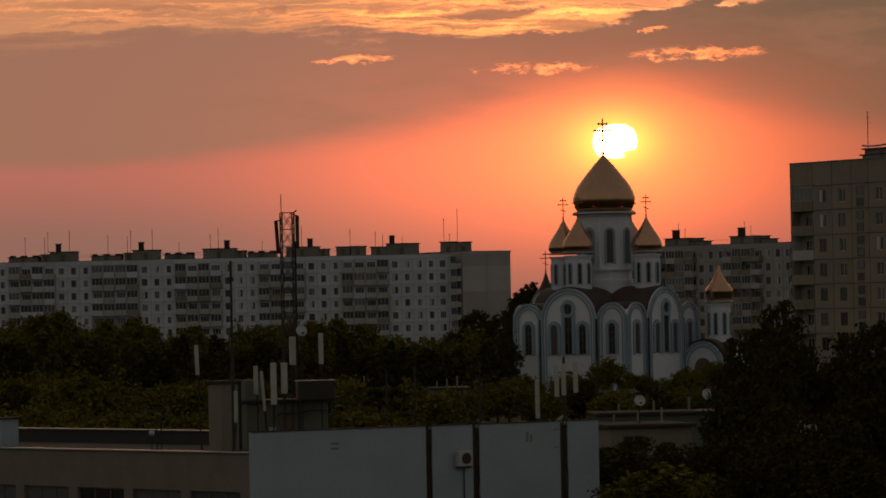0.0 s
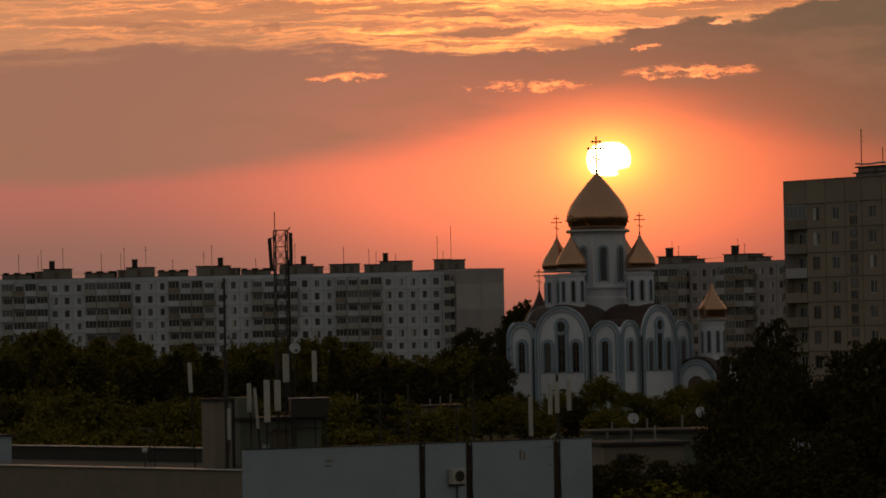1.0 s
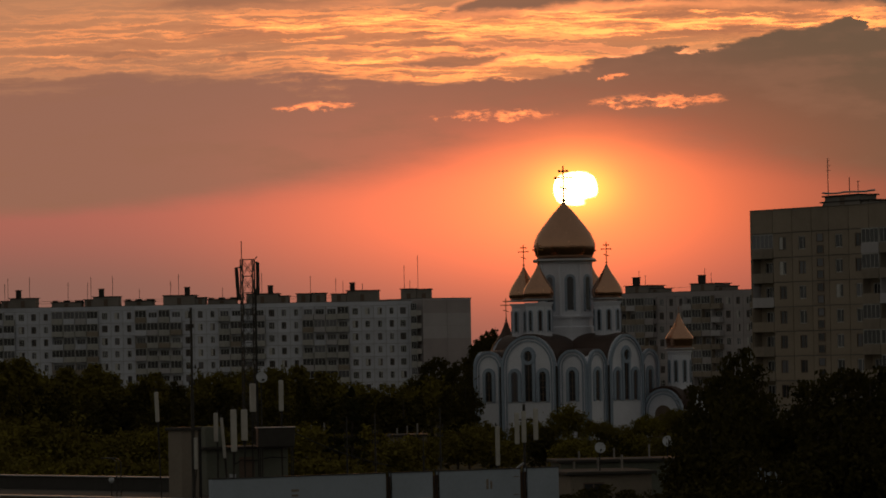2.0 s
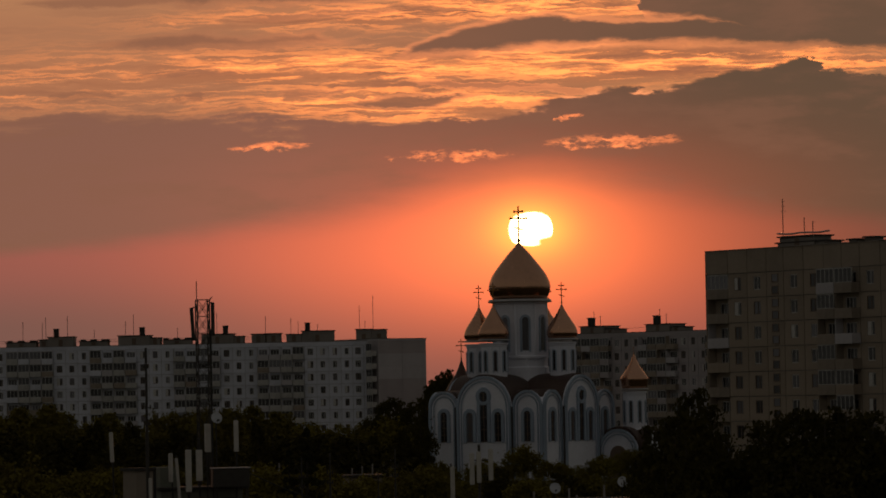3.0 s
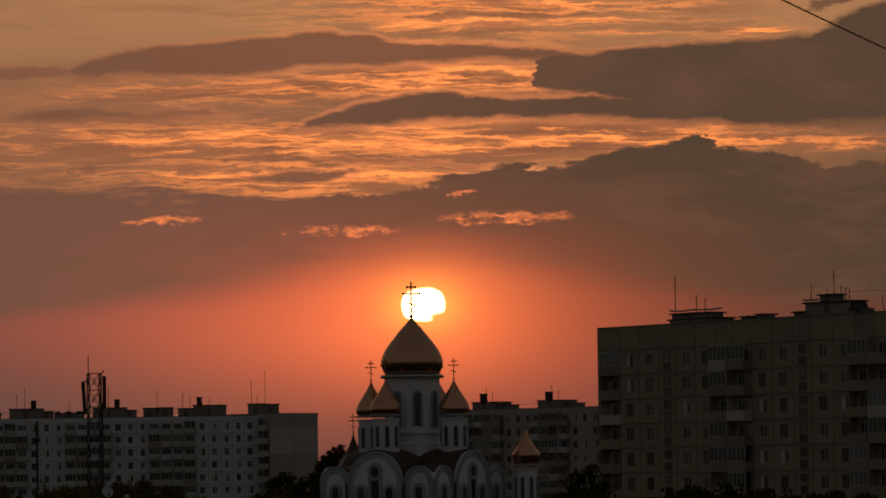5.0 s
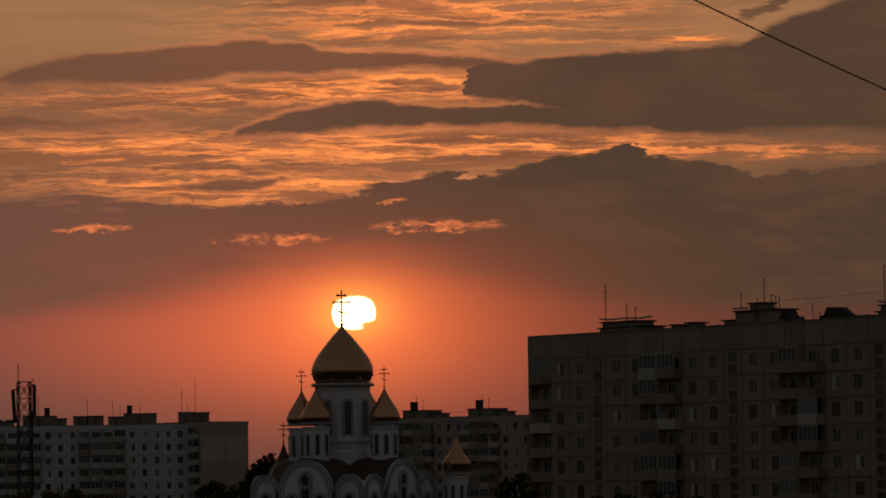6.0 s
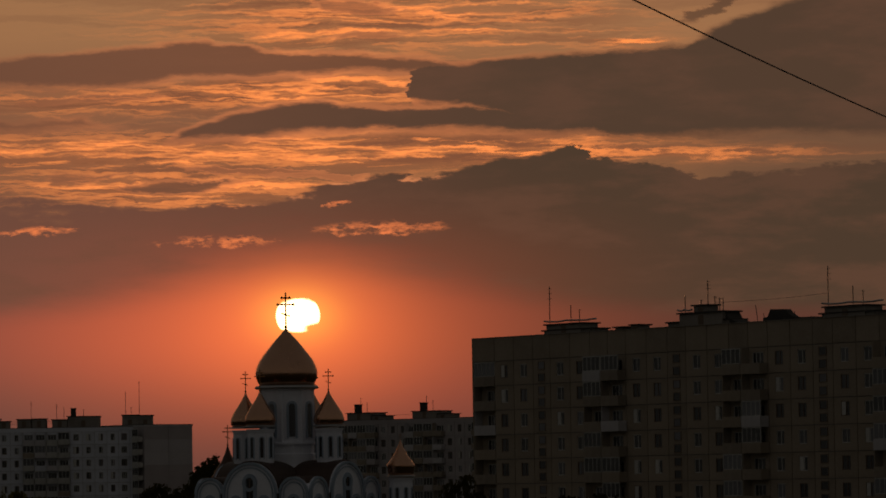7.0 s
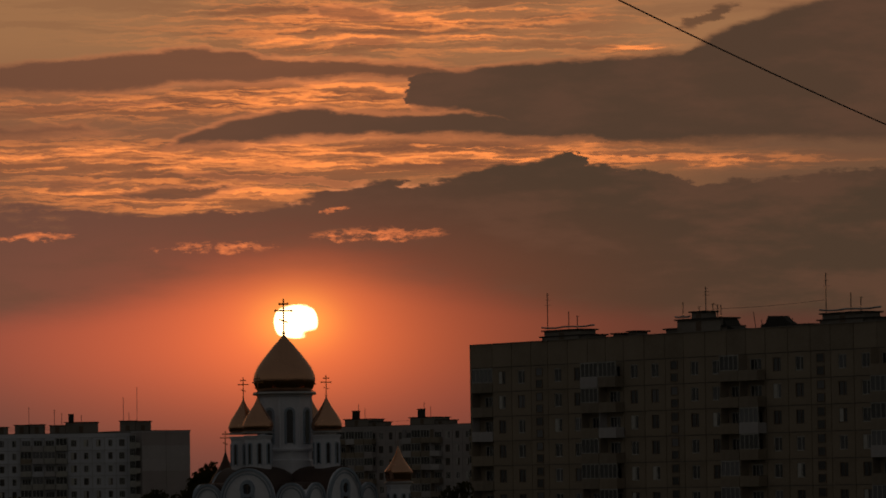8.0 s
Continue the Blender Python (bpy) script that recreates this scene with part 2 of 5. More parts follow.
# ---- materials ----
def material(name, colour, rough=0.8, metal=0.0, vary=0.25, grain=3.0, stain=0.35, bump=0.3, second=None, gloss=0.5):
    """A surface with broad stains, fine grain and relief; colour varies from object to object a little."""
    m = bpy.data.materials.new(name)
    m.use_nodes = True
    tree = m.node_tree
    k = Nodes(tree)
    shader = tree.nodes["Principled BSDF"]
    place = tree.nodes.new("ShaderNodeTexCoord").outputs["Object"]
    info = tree.nodes.new("ShaderNodeObjectInfo").outputs["Random"]
    broad = k.noise(place, stain, 4.0, 0.6)
    fine = k.noise(place, grain, 6.0, 0.65)
    dull = tuple(c * 0.55 for c in colour)
    tone = k.mix(k.mul(k.step(broad, 0.35, 0.75), vary * 1.6), colour, second or dull)
    tone = k.mix(k.mul(k.step(fine, 0.4, 0.7), vary), tone, dull)
    tone = k.mix(k.mul(info, vary), tone, tuple(min(1.0, c * 1.25) for c in colour))
    tree.links.new(tone, shader.inputs["Base Color"])
    tree.links.new(k.add(rough - 0.1, k.mul(fine, 0.2)), shader.inputs["Roughness"])
    shader.inputs["Metallic"].default_value = metal
    shader.inputs["Specular IOR Level"].default_value = gloss
    relief = tree.nodes.new("ShaderNodeBump")
    relief.inputs["Strength"].default_value, relief.inputs["Distance"].default_value = bump, 0.04
    tree.links.new(fine, relief.inputs["Height"])
    tree.links.new(relief.outputs[0], shader.inputs["Normal"])
    return m


PANEL = material("grey_panel", (0.64, 0.66, 0.74), 0.85, vary=0.45, gloss=0.2, stain=0.25)
PANEL_WARM = material("tan_panel", (0.34, 0.28, 0.22), 0.85, vary=0.4, gloss=0.2, stain=0.25)
PANEL_BLANK = material("end_panel", (0.50, 0.48, 0.50), 0.85, vary=0.2, stain=0.2)
PANEL_BAND = material("end_panel_band", (0.42, 0.38, 0.39), 0.85, vary=0.2, stain=0.2)
JOINT = material("joint_mortar", (0.17, 0.16, 0.155), 0.9)
JOINT_PALE = material("pale_joint_mortar", (0.36, 0.36, 0.38), 0.9)
BALCONY = material("balcony_slab", (0.46, 0.45, 0.43), 0.85, vary=0.4, stain=0.6)
BALCONY_WARM = material("balcony_panel_tan", (0.30, 0.25, 0.20), 0.85, vary=0.45, stain=0.6)
FRAME = material("window_frame", (0.55, 0.54, 0.52), 0.6, vary=0.3)
FRAME_DARK = material("brown_window_frame", (0.16, 0.11, 0.08), 0.6, vary=0.3)
PITCH = material("roof_felt", (0.05, 0.045, 0.04), 0.9, stain=0.5)
BOX = material("roof_box_render", (0.28, 0.25, 0.225), 0.9, vary=0.4)
STEEL = material("dark_steel", (0.06, 0.055, 0.05), 0.55, metal=0.6, vary=0.3)
ZINC = material("zinc_sheet", (0.45, 0.45, 0.46), 0.4, metal=0.8, vary=0.3)
WHITE = material("church_whitewash", (0.76, 0.78, 0.88), 0.8, vary=0.18, stain=0.2)
BLUE = material("church_blue_trim", (0.33, 0.40, 0.50), 0.8, vary=0.2)
ROOF = material("brown_church_roof", (0.075, 0.045, 0.035), 0.5, metal=0.3, vary=0.3)
GOLD = material("gilded_dome", (0.58, 0.33, 0.215), 0.24, metal=1.0, vary=0.15, grain=1.5, bump=0.08)
GOLD_DARK = material("gilded_cross", (0.40, 0.20, 0.07), 0.4, metal=0.9, vary=0.2)
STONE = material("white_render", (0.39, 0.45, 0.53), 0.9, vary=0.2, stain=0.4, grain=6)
BEIGE = material("beige_render", (0.25, 0.21, 0.17), 0.9, vary=0.35, stain=0.6, grain=6)
GREEN = material("greenish_render", (0.15, 0.16, 0.13), 0.9, vary=0.4, stain=0.7, grain=6)
PLASTIC = material("antenna_plastic", (0.52, 0.50, 0.46), 0.5, vary=0.3, stain=2.0)
DISH = material("dish_enamel", (0.48, 0.50, 0.54), 0.45, vary=0.2)
RUST = material("rusty_iron", (0.10, 0.055, 0.03), 0.8, vary=0.5)
CABLE = material("black_cable", (0.02, 0.02, 0.02), 0.7, vary=0.1)
BARK = material("bark", (0.06, 0.045, 0.03), 0.95, vary=0.4, grain=8)
LEAF = material("leaf_green", (0.145, 0.118, 0.020), 0.9, gloss=0.08, vary=0.5, stain=0.6, second=(0.060, 0.050, 0.010))
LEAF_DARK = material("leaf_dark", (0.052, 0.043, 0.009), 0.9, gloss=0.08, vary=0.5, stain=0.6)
LEAF_YELLOW = material("leaf_olive", (0.165, 0.135, 0.018), 0.9, gloss=0.08, vary=0.5, stain=0.8, second=(0.08, 0.066, 0.012))
NEEDLE = material("needles", (0.036, 0.034, 0.012), 0.9, gloss=0.08, vary=0.4)
SOIL = material("grass_and_soil", (0.050, 0.045, 0.018), 0.95, gloss=0.1, vary=0.6, grain=0.8, stain=0.03)


def glass(name, colour):
    m = bpy.data.materials.new(name)
    m.use_nodes = True
    k = Nodes(m.node_tree)
    s = m.node_tree.nodes["Principled BSDF"]
    info = m.node_tree.nodes.new("ShaderNodeObjectInfo").outputs["Random"]
    m.node_tree.links.new(k.mix(k.step(info, 0.55, 0.95), colour, tuple(c * 5 for c in colour)), s.inputs["Base Color"])
    s.inputs["Roughness"].default_value = 0.12
    s.inputs["IOR"].default_value = 1.5
    return m


GLASS = glass("window_glass", (0.028, 0.028, 0.032))


# ---- building blocks ----
def box(bm, lo, hi, bevel=0.0):
    """A block between two corners."""
    size = [h - l for l, h in zip(lo, hi)]
    mid = [(h + l) / 2 for l, h in zip(lo, hi)]
    made = bmesh.ops.create_cube(bm, size=1.0, matrix=Matrix.Translation(mid) @ Matrix.Diagonal((*size, 1)))
    if bevel:
        edges = list({e for v in made["verts"] for e in v.link_edges})
        bmesh.ops.bevel(bm, geom=edges, offset=bevel, segments=1, affect="EDGES")


def rod(bm, p, q, r, seg=6, r2=None):
    """A round bar from p to q."""
    p, q = Vector(p), Vector(q)
    d = q - p
    turn = d.to_track_quat("Z", "Y").to_matrix().to_4x4()
    bmesh.ops.create_cone(bm, cap_ends=True, segments=seg, radius1=r, radius2=r if r2 is None else r2, depth=d.length,
                          matrix=Matrix.Translation((p + q) / 2) @ turn)


def lathe(bm, profile, seg=32, x=0.0, y=0.0):
    """A turned body: profile is radius, height from the bottom up."""
    rings = []
    for r, z in profile:
        rings.append([bm.verts.new((x + r * math.cos(2 * math.pi * i / seg), y + r * math.sin(2 * math.pi * i / seg), z)) for i in range(seg)])
    for a, b in zip(rings, rings[1:]):
        for i in range(seg):
            bm.faces.new((a[i], a[(i + 1) % seg], b[(i + 1) % seg], b[i]))
    bm.faces.new(rings[-1])
    bm.faces.new(rings[0][::-1])


def ring(bm, r0, r1, tall, seg=24):
    """A flat ring with thickness, lying round the z axis."""
    rings = [[bm.verts.new((r * math.cos(2 * math.pi * i / seg), r * math.sin(2 * math.pi * i / seg), z)) for i in range(seg)] for r, z in ((r0, 0), (r1, 0), (r1, tall), (r0, tall))]
    for a, b in zip(rings, rings[1:] + rings[:1]):
        for i in range(seg):
            bm.faces.new((a[i], a[(i + 1) % seg], b[(i + 1) % seg], b[i]))


def prism(bm, outline, depth, at=None):
    """An outline in x and z, drawn out along y by depth; at: a matrix."""
    at = at or Matrix()
    front = [bm.verts.new(at @ Vector((x, 0, z))) for x, z in outline]
    back = [bm.verts.new(at @ Vector((x, depth, z))) for x, z in outline]
    n = len(outline)
    bm.faces.new(front)
    bm.faces.new(back[::-1])
    for i in range(n):
        bm.faces.new((front[i], back[i], back[(i + 1) % n], front[(i + 1) % n]))


def lattice(bm, xs, zs, y0, y1, solid):
    """A flat slab cut in cells by lines at xs and zs; only the cells that solid(i, j) names are filled."""
    front = [[bm.verts.new((x, y0, z)) for z in zs] for x in xs]
    back = [[bm.verts.new((x, y1, z)) for z in zs] for x in xs]
    nx, nz = len(xs) - 1, len(zs) - 1

    def full(i, j):
        return 0 <= i < nx and 0 <= j < nz and solid(i, j)

    for i in range(nx):
        for j in range(nz):
            if not full(i, j):
                continue
            f = (front[i][j], front[i + 1][j], front[i + 1][j + 1], front[i][j + 1])
            b = (back[i][j], back[i + 1][j], back[i + 1][j + 1], back[i][j + 1])
            bm.faces.new(f)
            bm.faces.new(b[::-1])
            for k, (di, dj) in enumerate(((0, -1), (1, 0), (0, 1), (-1, 0))):
                if not full(i + di, j + dj):
                    bm.faces.new((f[k], b[k], b[(k + 1) % 4], f[(k + 1) % 4]))
    bmesh.ops.delete(bm, geom=[v for v in bm.verts if not v.link_faces], context="VERTS")


def tube(bm, points, r, seg=5):
    """One bent bar or cable through points."""
    points = [Vector(p) for p in points]
    rings = []
    for i, p in enumerate(points):
        d = (points[min(i + 1, len(points) - 1)] - points[max(i - 1, 0)]).normalized()
        u = d.orthogonal().normalized() if abs(d.z) < 0.9 else d.cross(Vector((0, 1, 0))).normalized()
        w = d.cross(u)
        rings.append([bm.verts.new(p + (u * math.cos(2 * math.pi * k / seg) + w * math.sin(2 * math.pi * k / seg)) * r) for k in range(seg)])
    for a, b in zip(rings, rings[1:]):
        for k in range(seg):
            bm.faces.new((a[k], a[(k + 1) % seg], b[(k + 1) % seg], b[k]))
    bm.faces.new(rings[0])
    bm.faces.new(rings[-1])


def part(name, bm, mat, parent=None, label="", smooth=False, at=None):
    """Links a bmesh as one mesh under a thing or a part."""
    bmesh.ops.recalc_face_normals(bm, faces=bm.faces)
    me = bpy.data.meshes.new(name)
    bm.to_mesh(me)
    bm.free()
    me.materials.append(mat)
    if smooth:
        for p in me.polygons:
            p.use_smooth = True
    ob = new(name, me)
    ob.parent = parent
    if at is not None:
        ob.matrix_basis = at
    return tagged(ob, label)


def again(ob, parent, m):
    """One more of a piece, on the same mesh, with its own pieces."""
    c = copy_thing(ob, m)
    c.parent = parent
    return c


def thing(name, m, label, category, group="", kind=""):
    ob = new(name)
    ob.empty_display_size = 0.2
    ob.matrix_basis = m
    return tagged(ob, label, category, group, kind)


def arch(cx, base, wide, top, n=10):
    """Outline of a round-headed opening: bottom, springing, head."""
    r = wide / 2
    pts = [(cx - r, base)]
    pts += [(cx - r * math.cos(math.pi * i / n), top - r + r * math.sin(math.pi * i / n)) for i in range(n + 1)]
    return pts + [(cx + r, base)]


# ---- ground ----
def make_ground():
    bm = bmesh.new()
    bmesh.ops.create_grid(bm, x_segments=60, y_segments=60, size=4600)
    tagged(part("ground", bm, SOIL), "dark grass and bare soil reaching to the horizon", "ground", kind="structure")


make_ground()


# ---- the church: a cross of vaults on a square plan, five gilded domes ----
DOME = [(0.86, 0.0), (0.93, 0.06), (0.98, 0.14), (1.0, 0.217), (0.965, 0.31), (0.87, 0.425), (0.71, 0.547), (0.50, 0.69), (0.32, 0.81), (0.17, 0.896), (0.07, 0.965), (0.012, 1.0)]
SMALL_DOME = [(0.84, 0.0), (0.95, 0.05), (1.0, 0.12), (0.99, 0.20), (0.93, 0.29), (0.81, 0.39), (0.65, 0.50), (0.47, 0.62), (0.30, 0.74), (0.14, 0.87), (0.02, 1.0)]
TURRET_DOME = [(0.84, 0.0), (0.90, 0.08), (0.93, 0.2), (1.0, 0.27), (0.96, 0.30), (0.78, 0.40), (0.56, 0.52), (0.36, 0.65), (0.19, 0.79), (0.08, 0.92), (0.02, 1.0)]
SQ, BAY, SPRING = 20.8, 5.0, 11.2          # side of the square, half of the wide bay, springing of the arches


def orthodox_cross(parent, x, y, z, tall):
    bm = bmesh.new()
    r = tall * 0.022
    rod(bm, (x, y, z), (x, y, z + tall), r, 6)
    for h, half in ((0.85, 0.11), (0.66, 0.22)):
        rod(bm, (x - half * tall * 0.82, y - half * tall * 0.57, z + h * tall), (x + half * tall * 0.82, y + half * tall * 0.57, z + h * tall), r * 0.95, 6)
        for s in (-1, 1):
            bmesh.ops.create_icosphere(bm, subdivisions=1, radius=r * 1.9, matrix=Matrix.Translation((x + s * half * tall * 0.82, y + s * half * tall * 0.57, z + h * tall)))
    w = 0.13 * tall
    rod(bm, (x - w * 0.82, y - w * 0.57, z + 0.42 * tall), (x + w * 0.82, y + w * 0.57, z + 0.33 * tall), r * 0.9, 6)
    bmesh.ops.create_icosphere(bm, subdivisions=2, radius=tall * 0.05, matrix=Matrix.Translation((x, y, z + tall * 0.03)))
    return part("cross", bm, GOLD_DARK, parent, "gilded three-barred cross on a ball")


def drum(parent, x, y, low, high, r, count, window, top_window, turn=0.0):
    """A round drum with arched windows between half columns, and a stepped cornice."""
    bm = bmesh.new()
    lathe(bm, [(r * 1.08, low), (r * 1.08, low + 0.35), (r, low + 0.4), (r, high - 0.6), (r * 1.05, high - 0.5), (r * 1.05, high - 0.3), (r * 1.12, high - 0.2), (r * 1.12, high)], 40, x, y)
    body = part("drum", bm, WHITE, parent, "whitewashed round drum")
    w0, w1 = low + window, low + top_window
    wide = 2 * math.pi * r / count
    bm = bmesh.new()
    prism(bm, arch(0, w0, wide * 0.29, w1), 0.12)
    first = part("drum_window", bm, GLASS, body, "narrow arched window", at=None)
    bm = bmesh.new()
    outer, inner = arch(0, w0 - 0.2, wide * 0.52, w1 + wide * 0.12), arch(0, w0 - 0.2, wide * 0.33, w1 + 0.02)
    f0 = [bm.verts.new((px, -0.10, pz)) for px, pz in outer]
    f1 = [bm.verts.new((px, -0.10, pz)) for px, pz in inner]
    b0 = [bm.verts.new((px, 0.2, pz)) for px, pz in outer]
    b1 = [bm.verts.new((px, 0.2, pz)) for px, pz in inner]
    for i in range(len(outer) - 1):
        bm.faces.new((f0[i], f0[i + 1], f1[i + 1], f1[i]))
        bm.faces.new((f0[i], b0[i], b0[i + 1], f0[i + 1]))
        bm.faces.new((f1[i], f1[i + 1], b1[i + 1], b1[i]))
    surround = part("window_surround", bm, BLUE, body, "pale blue arched surround")
    bm = bmesh.new()
    rod(bm, (0, 0, low + 0.4), (0, 0, high - 0.6), wide * 0.07, 8)
    column = part("half_column", bm, WHITE, body)
    for i in range(count):
        ang = turn + 2 * math.pi * i / count
        m = Matrix.Translation((x + (r + 0.02) * math.cos(ang), y + (r + 0.02) * math.sin(ang), 0)) @ Matrix.Rotation(ang + math.pi / 2, 4, "Z")
        ang2 = ang + math.pi / count
        m2 = Matrix.Translation((x + r * math.cos(ang2), y + r * math.sin(ang2), 0))
        for ob, mm in ((first, m @ Matrix.Translation((0, -0.06, 0))), (surround, m), (column, m2)):
            if i == 0:
                ob.matrix_basis = mm
            else:
                again(ob, body, mm)
    return body


def dome(parent, x, y, z, r, tall, shape, cross, seg=48):
    bm = bmesh.new()
    lathe(bm, [(r * 0.98, z - 0.12 * r), (r * 1.03, z - 0.10 * r), (r * 1.0, z - 0.02 * r), (r * 0.86, z)], seg, x, y)
    part("dome_collar", bm, ZINC, parent, "bright flared metal collar", True)
    bm = bmesh.new()
    lathe(bm, [(r * q, z + tall * h) for q, h in shape], seg, x, y)
    d = part("dome", bm, GOLD, parent, "gilded onion dome", True)
    orthodox_cross(parent, x, y, z + tall, cross)
    return d


def bay_windows(parent, face, cx, lo, wide, hi):
    """One round-headed window with a pale blue surround and dark glass, set in a face."""
    bm = bmesh.new()
    prism(bm, arch(cx, lo, wide, hi), 0.3, face @ Matrix.Translation((0, -0.05, 0)))
    w = part("arched_window", bm, GLASS, parent, "tall round-headed window with dark glass")
    bm = bmesh.new()
    outer, inner = arch(cx, lo - 0.1, wide + 1.1, hi + 0.55), arch(cx, lo - 0.1, wide + 0.04, hi + 0.02)
    half = len(outer)
    f0 = [bm.verts.new(face @ Vector((px, -0.22, pz))) for px, pz in outer]
    f1 = [bm.verts.new(face @ Vector((px, -0.22, pz))) for px, pz in inner]
    b0 = [bm.verts.new(face @ Vector((px, 0.1, pz))) for px, pz in outer]
    b1 = [bm.verts.new(face @ Vector((px, 0.1, pz))) for px, pz in inner]
    for i in range(2, half - 3):
        bm.faces.new((f0[i], f0[i + 1], f1[i + 1], f1[i]))
        bm.faces.new((f0[i], b0[i], b0[i + 1], f0[i + 1]))
        bm.faces.new((f1[i], f1[i + 1], b1[i + 1], b1[i]))
    for i in (0, 1, half - 3, half - 2):
        bm.faces.new((f0[i], f0[i + 1], f1[i + 1], f1[i]))
        bm.faces.new((f0[i], b0[i], b0[i + 1], f0[i + 1]))
        bm.faces.new((f1[i], f1[i + 1], b1[i + 1], b1[i]))
    part("window_surround", bm, BLUE, w, "pale blue moulded surround")
    bm = bmesh.new()
    top = hi - wide * 0.3
    lattice(bm, [cx - wide / 2, cx - 0.05, cx + 0.05, cx + wide / 2], [lo + (top - lo) * k / 4 + e for k in range(5) for e in (0.0, 0.08)], -0.13, -0.07, lambda i, j: i == 1 or j % 2 == 0)
    bmesh.ops.transform(bm, matrix=face, verts=bm.verts)
    part("glazing_grid", bm, FRAME_DARK, w, "dull brown glazing bars")


def arch_band(parent, face, cx, wide, top, name="archivolt"):
    """A raised pale blue band following a bay's arch down to the ground."""
    bm = bmesh.new()
    outer, inner = arch(cx, 0.0, wide, top, 20), arch(cx, 0.0, wide - 0.8, top - 0.40, 20)
    f0 = [bm.verts.new(face @ Vector((px, -0.28, pz))) for px, pz in outer]
    f1 = [bm.verts.new(face @ Vector((px, -0.28, pz))) for px, pz in inner]
    b0 = [bm.verts.new(face @ Vector((px, 0.05, pz))) for px, pz in outer]
    b1 = [bm.verts.new(face @ Vector((px, 0.05, pz))) for px, pz in inner]
    for i in range(len(outer) - 1):
        bm.faces.new((f0[i], f0[i + 1], f1[i + 1], f1[i]))
        bm.faces.new((f0[i], b0[i], b0[i + 1], f0[i + 1]))
        bm.faces.new((f1[i], f1[i + 1], b1[i + 1], b1[i]))
    part(name, bm, BLUE, parent, "pale blue raised arch band")
    bm = bmesh.new()
    outer, inner = arch(cx, 0.0, wide - 1.5, top - 0.75, 20), arch(cx, 0.0, wide - 1.9, top - 0.95, 20)
    f0 = [bm.verts.new(face @ Vector((px, -0.12, pz))) for px, pz in outer]
    f1 = [bm.verts.new(face @ Vector((px, -0.12, pz))) for px, pz in inner]
    b0 = [bm.verts.new(face @ Vector((px, 0.05, pz))) for px, pz in outer]
    for i in range(len(outer) - 1):
        bm.faces.new((f0[i], f0[i + 1], f1[i + 1], f1[i]))
        bm.faces.new((f0[i], b0[i], b0[i + 1], f0[i + 1]))
    part("inner_arch_band", bm, BLUE, parent, "thin pale blue inner band")


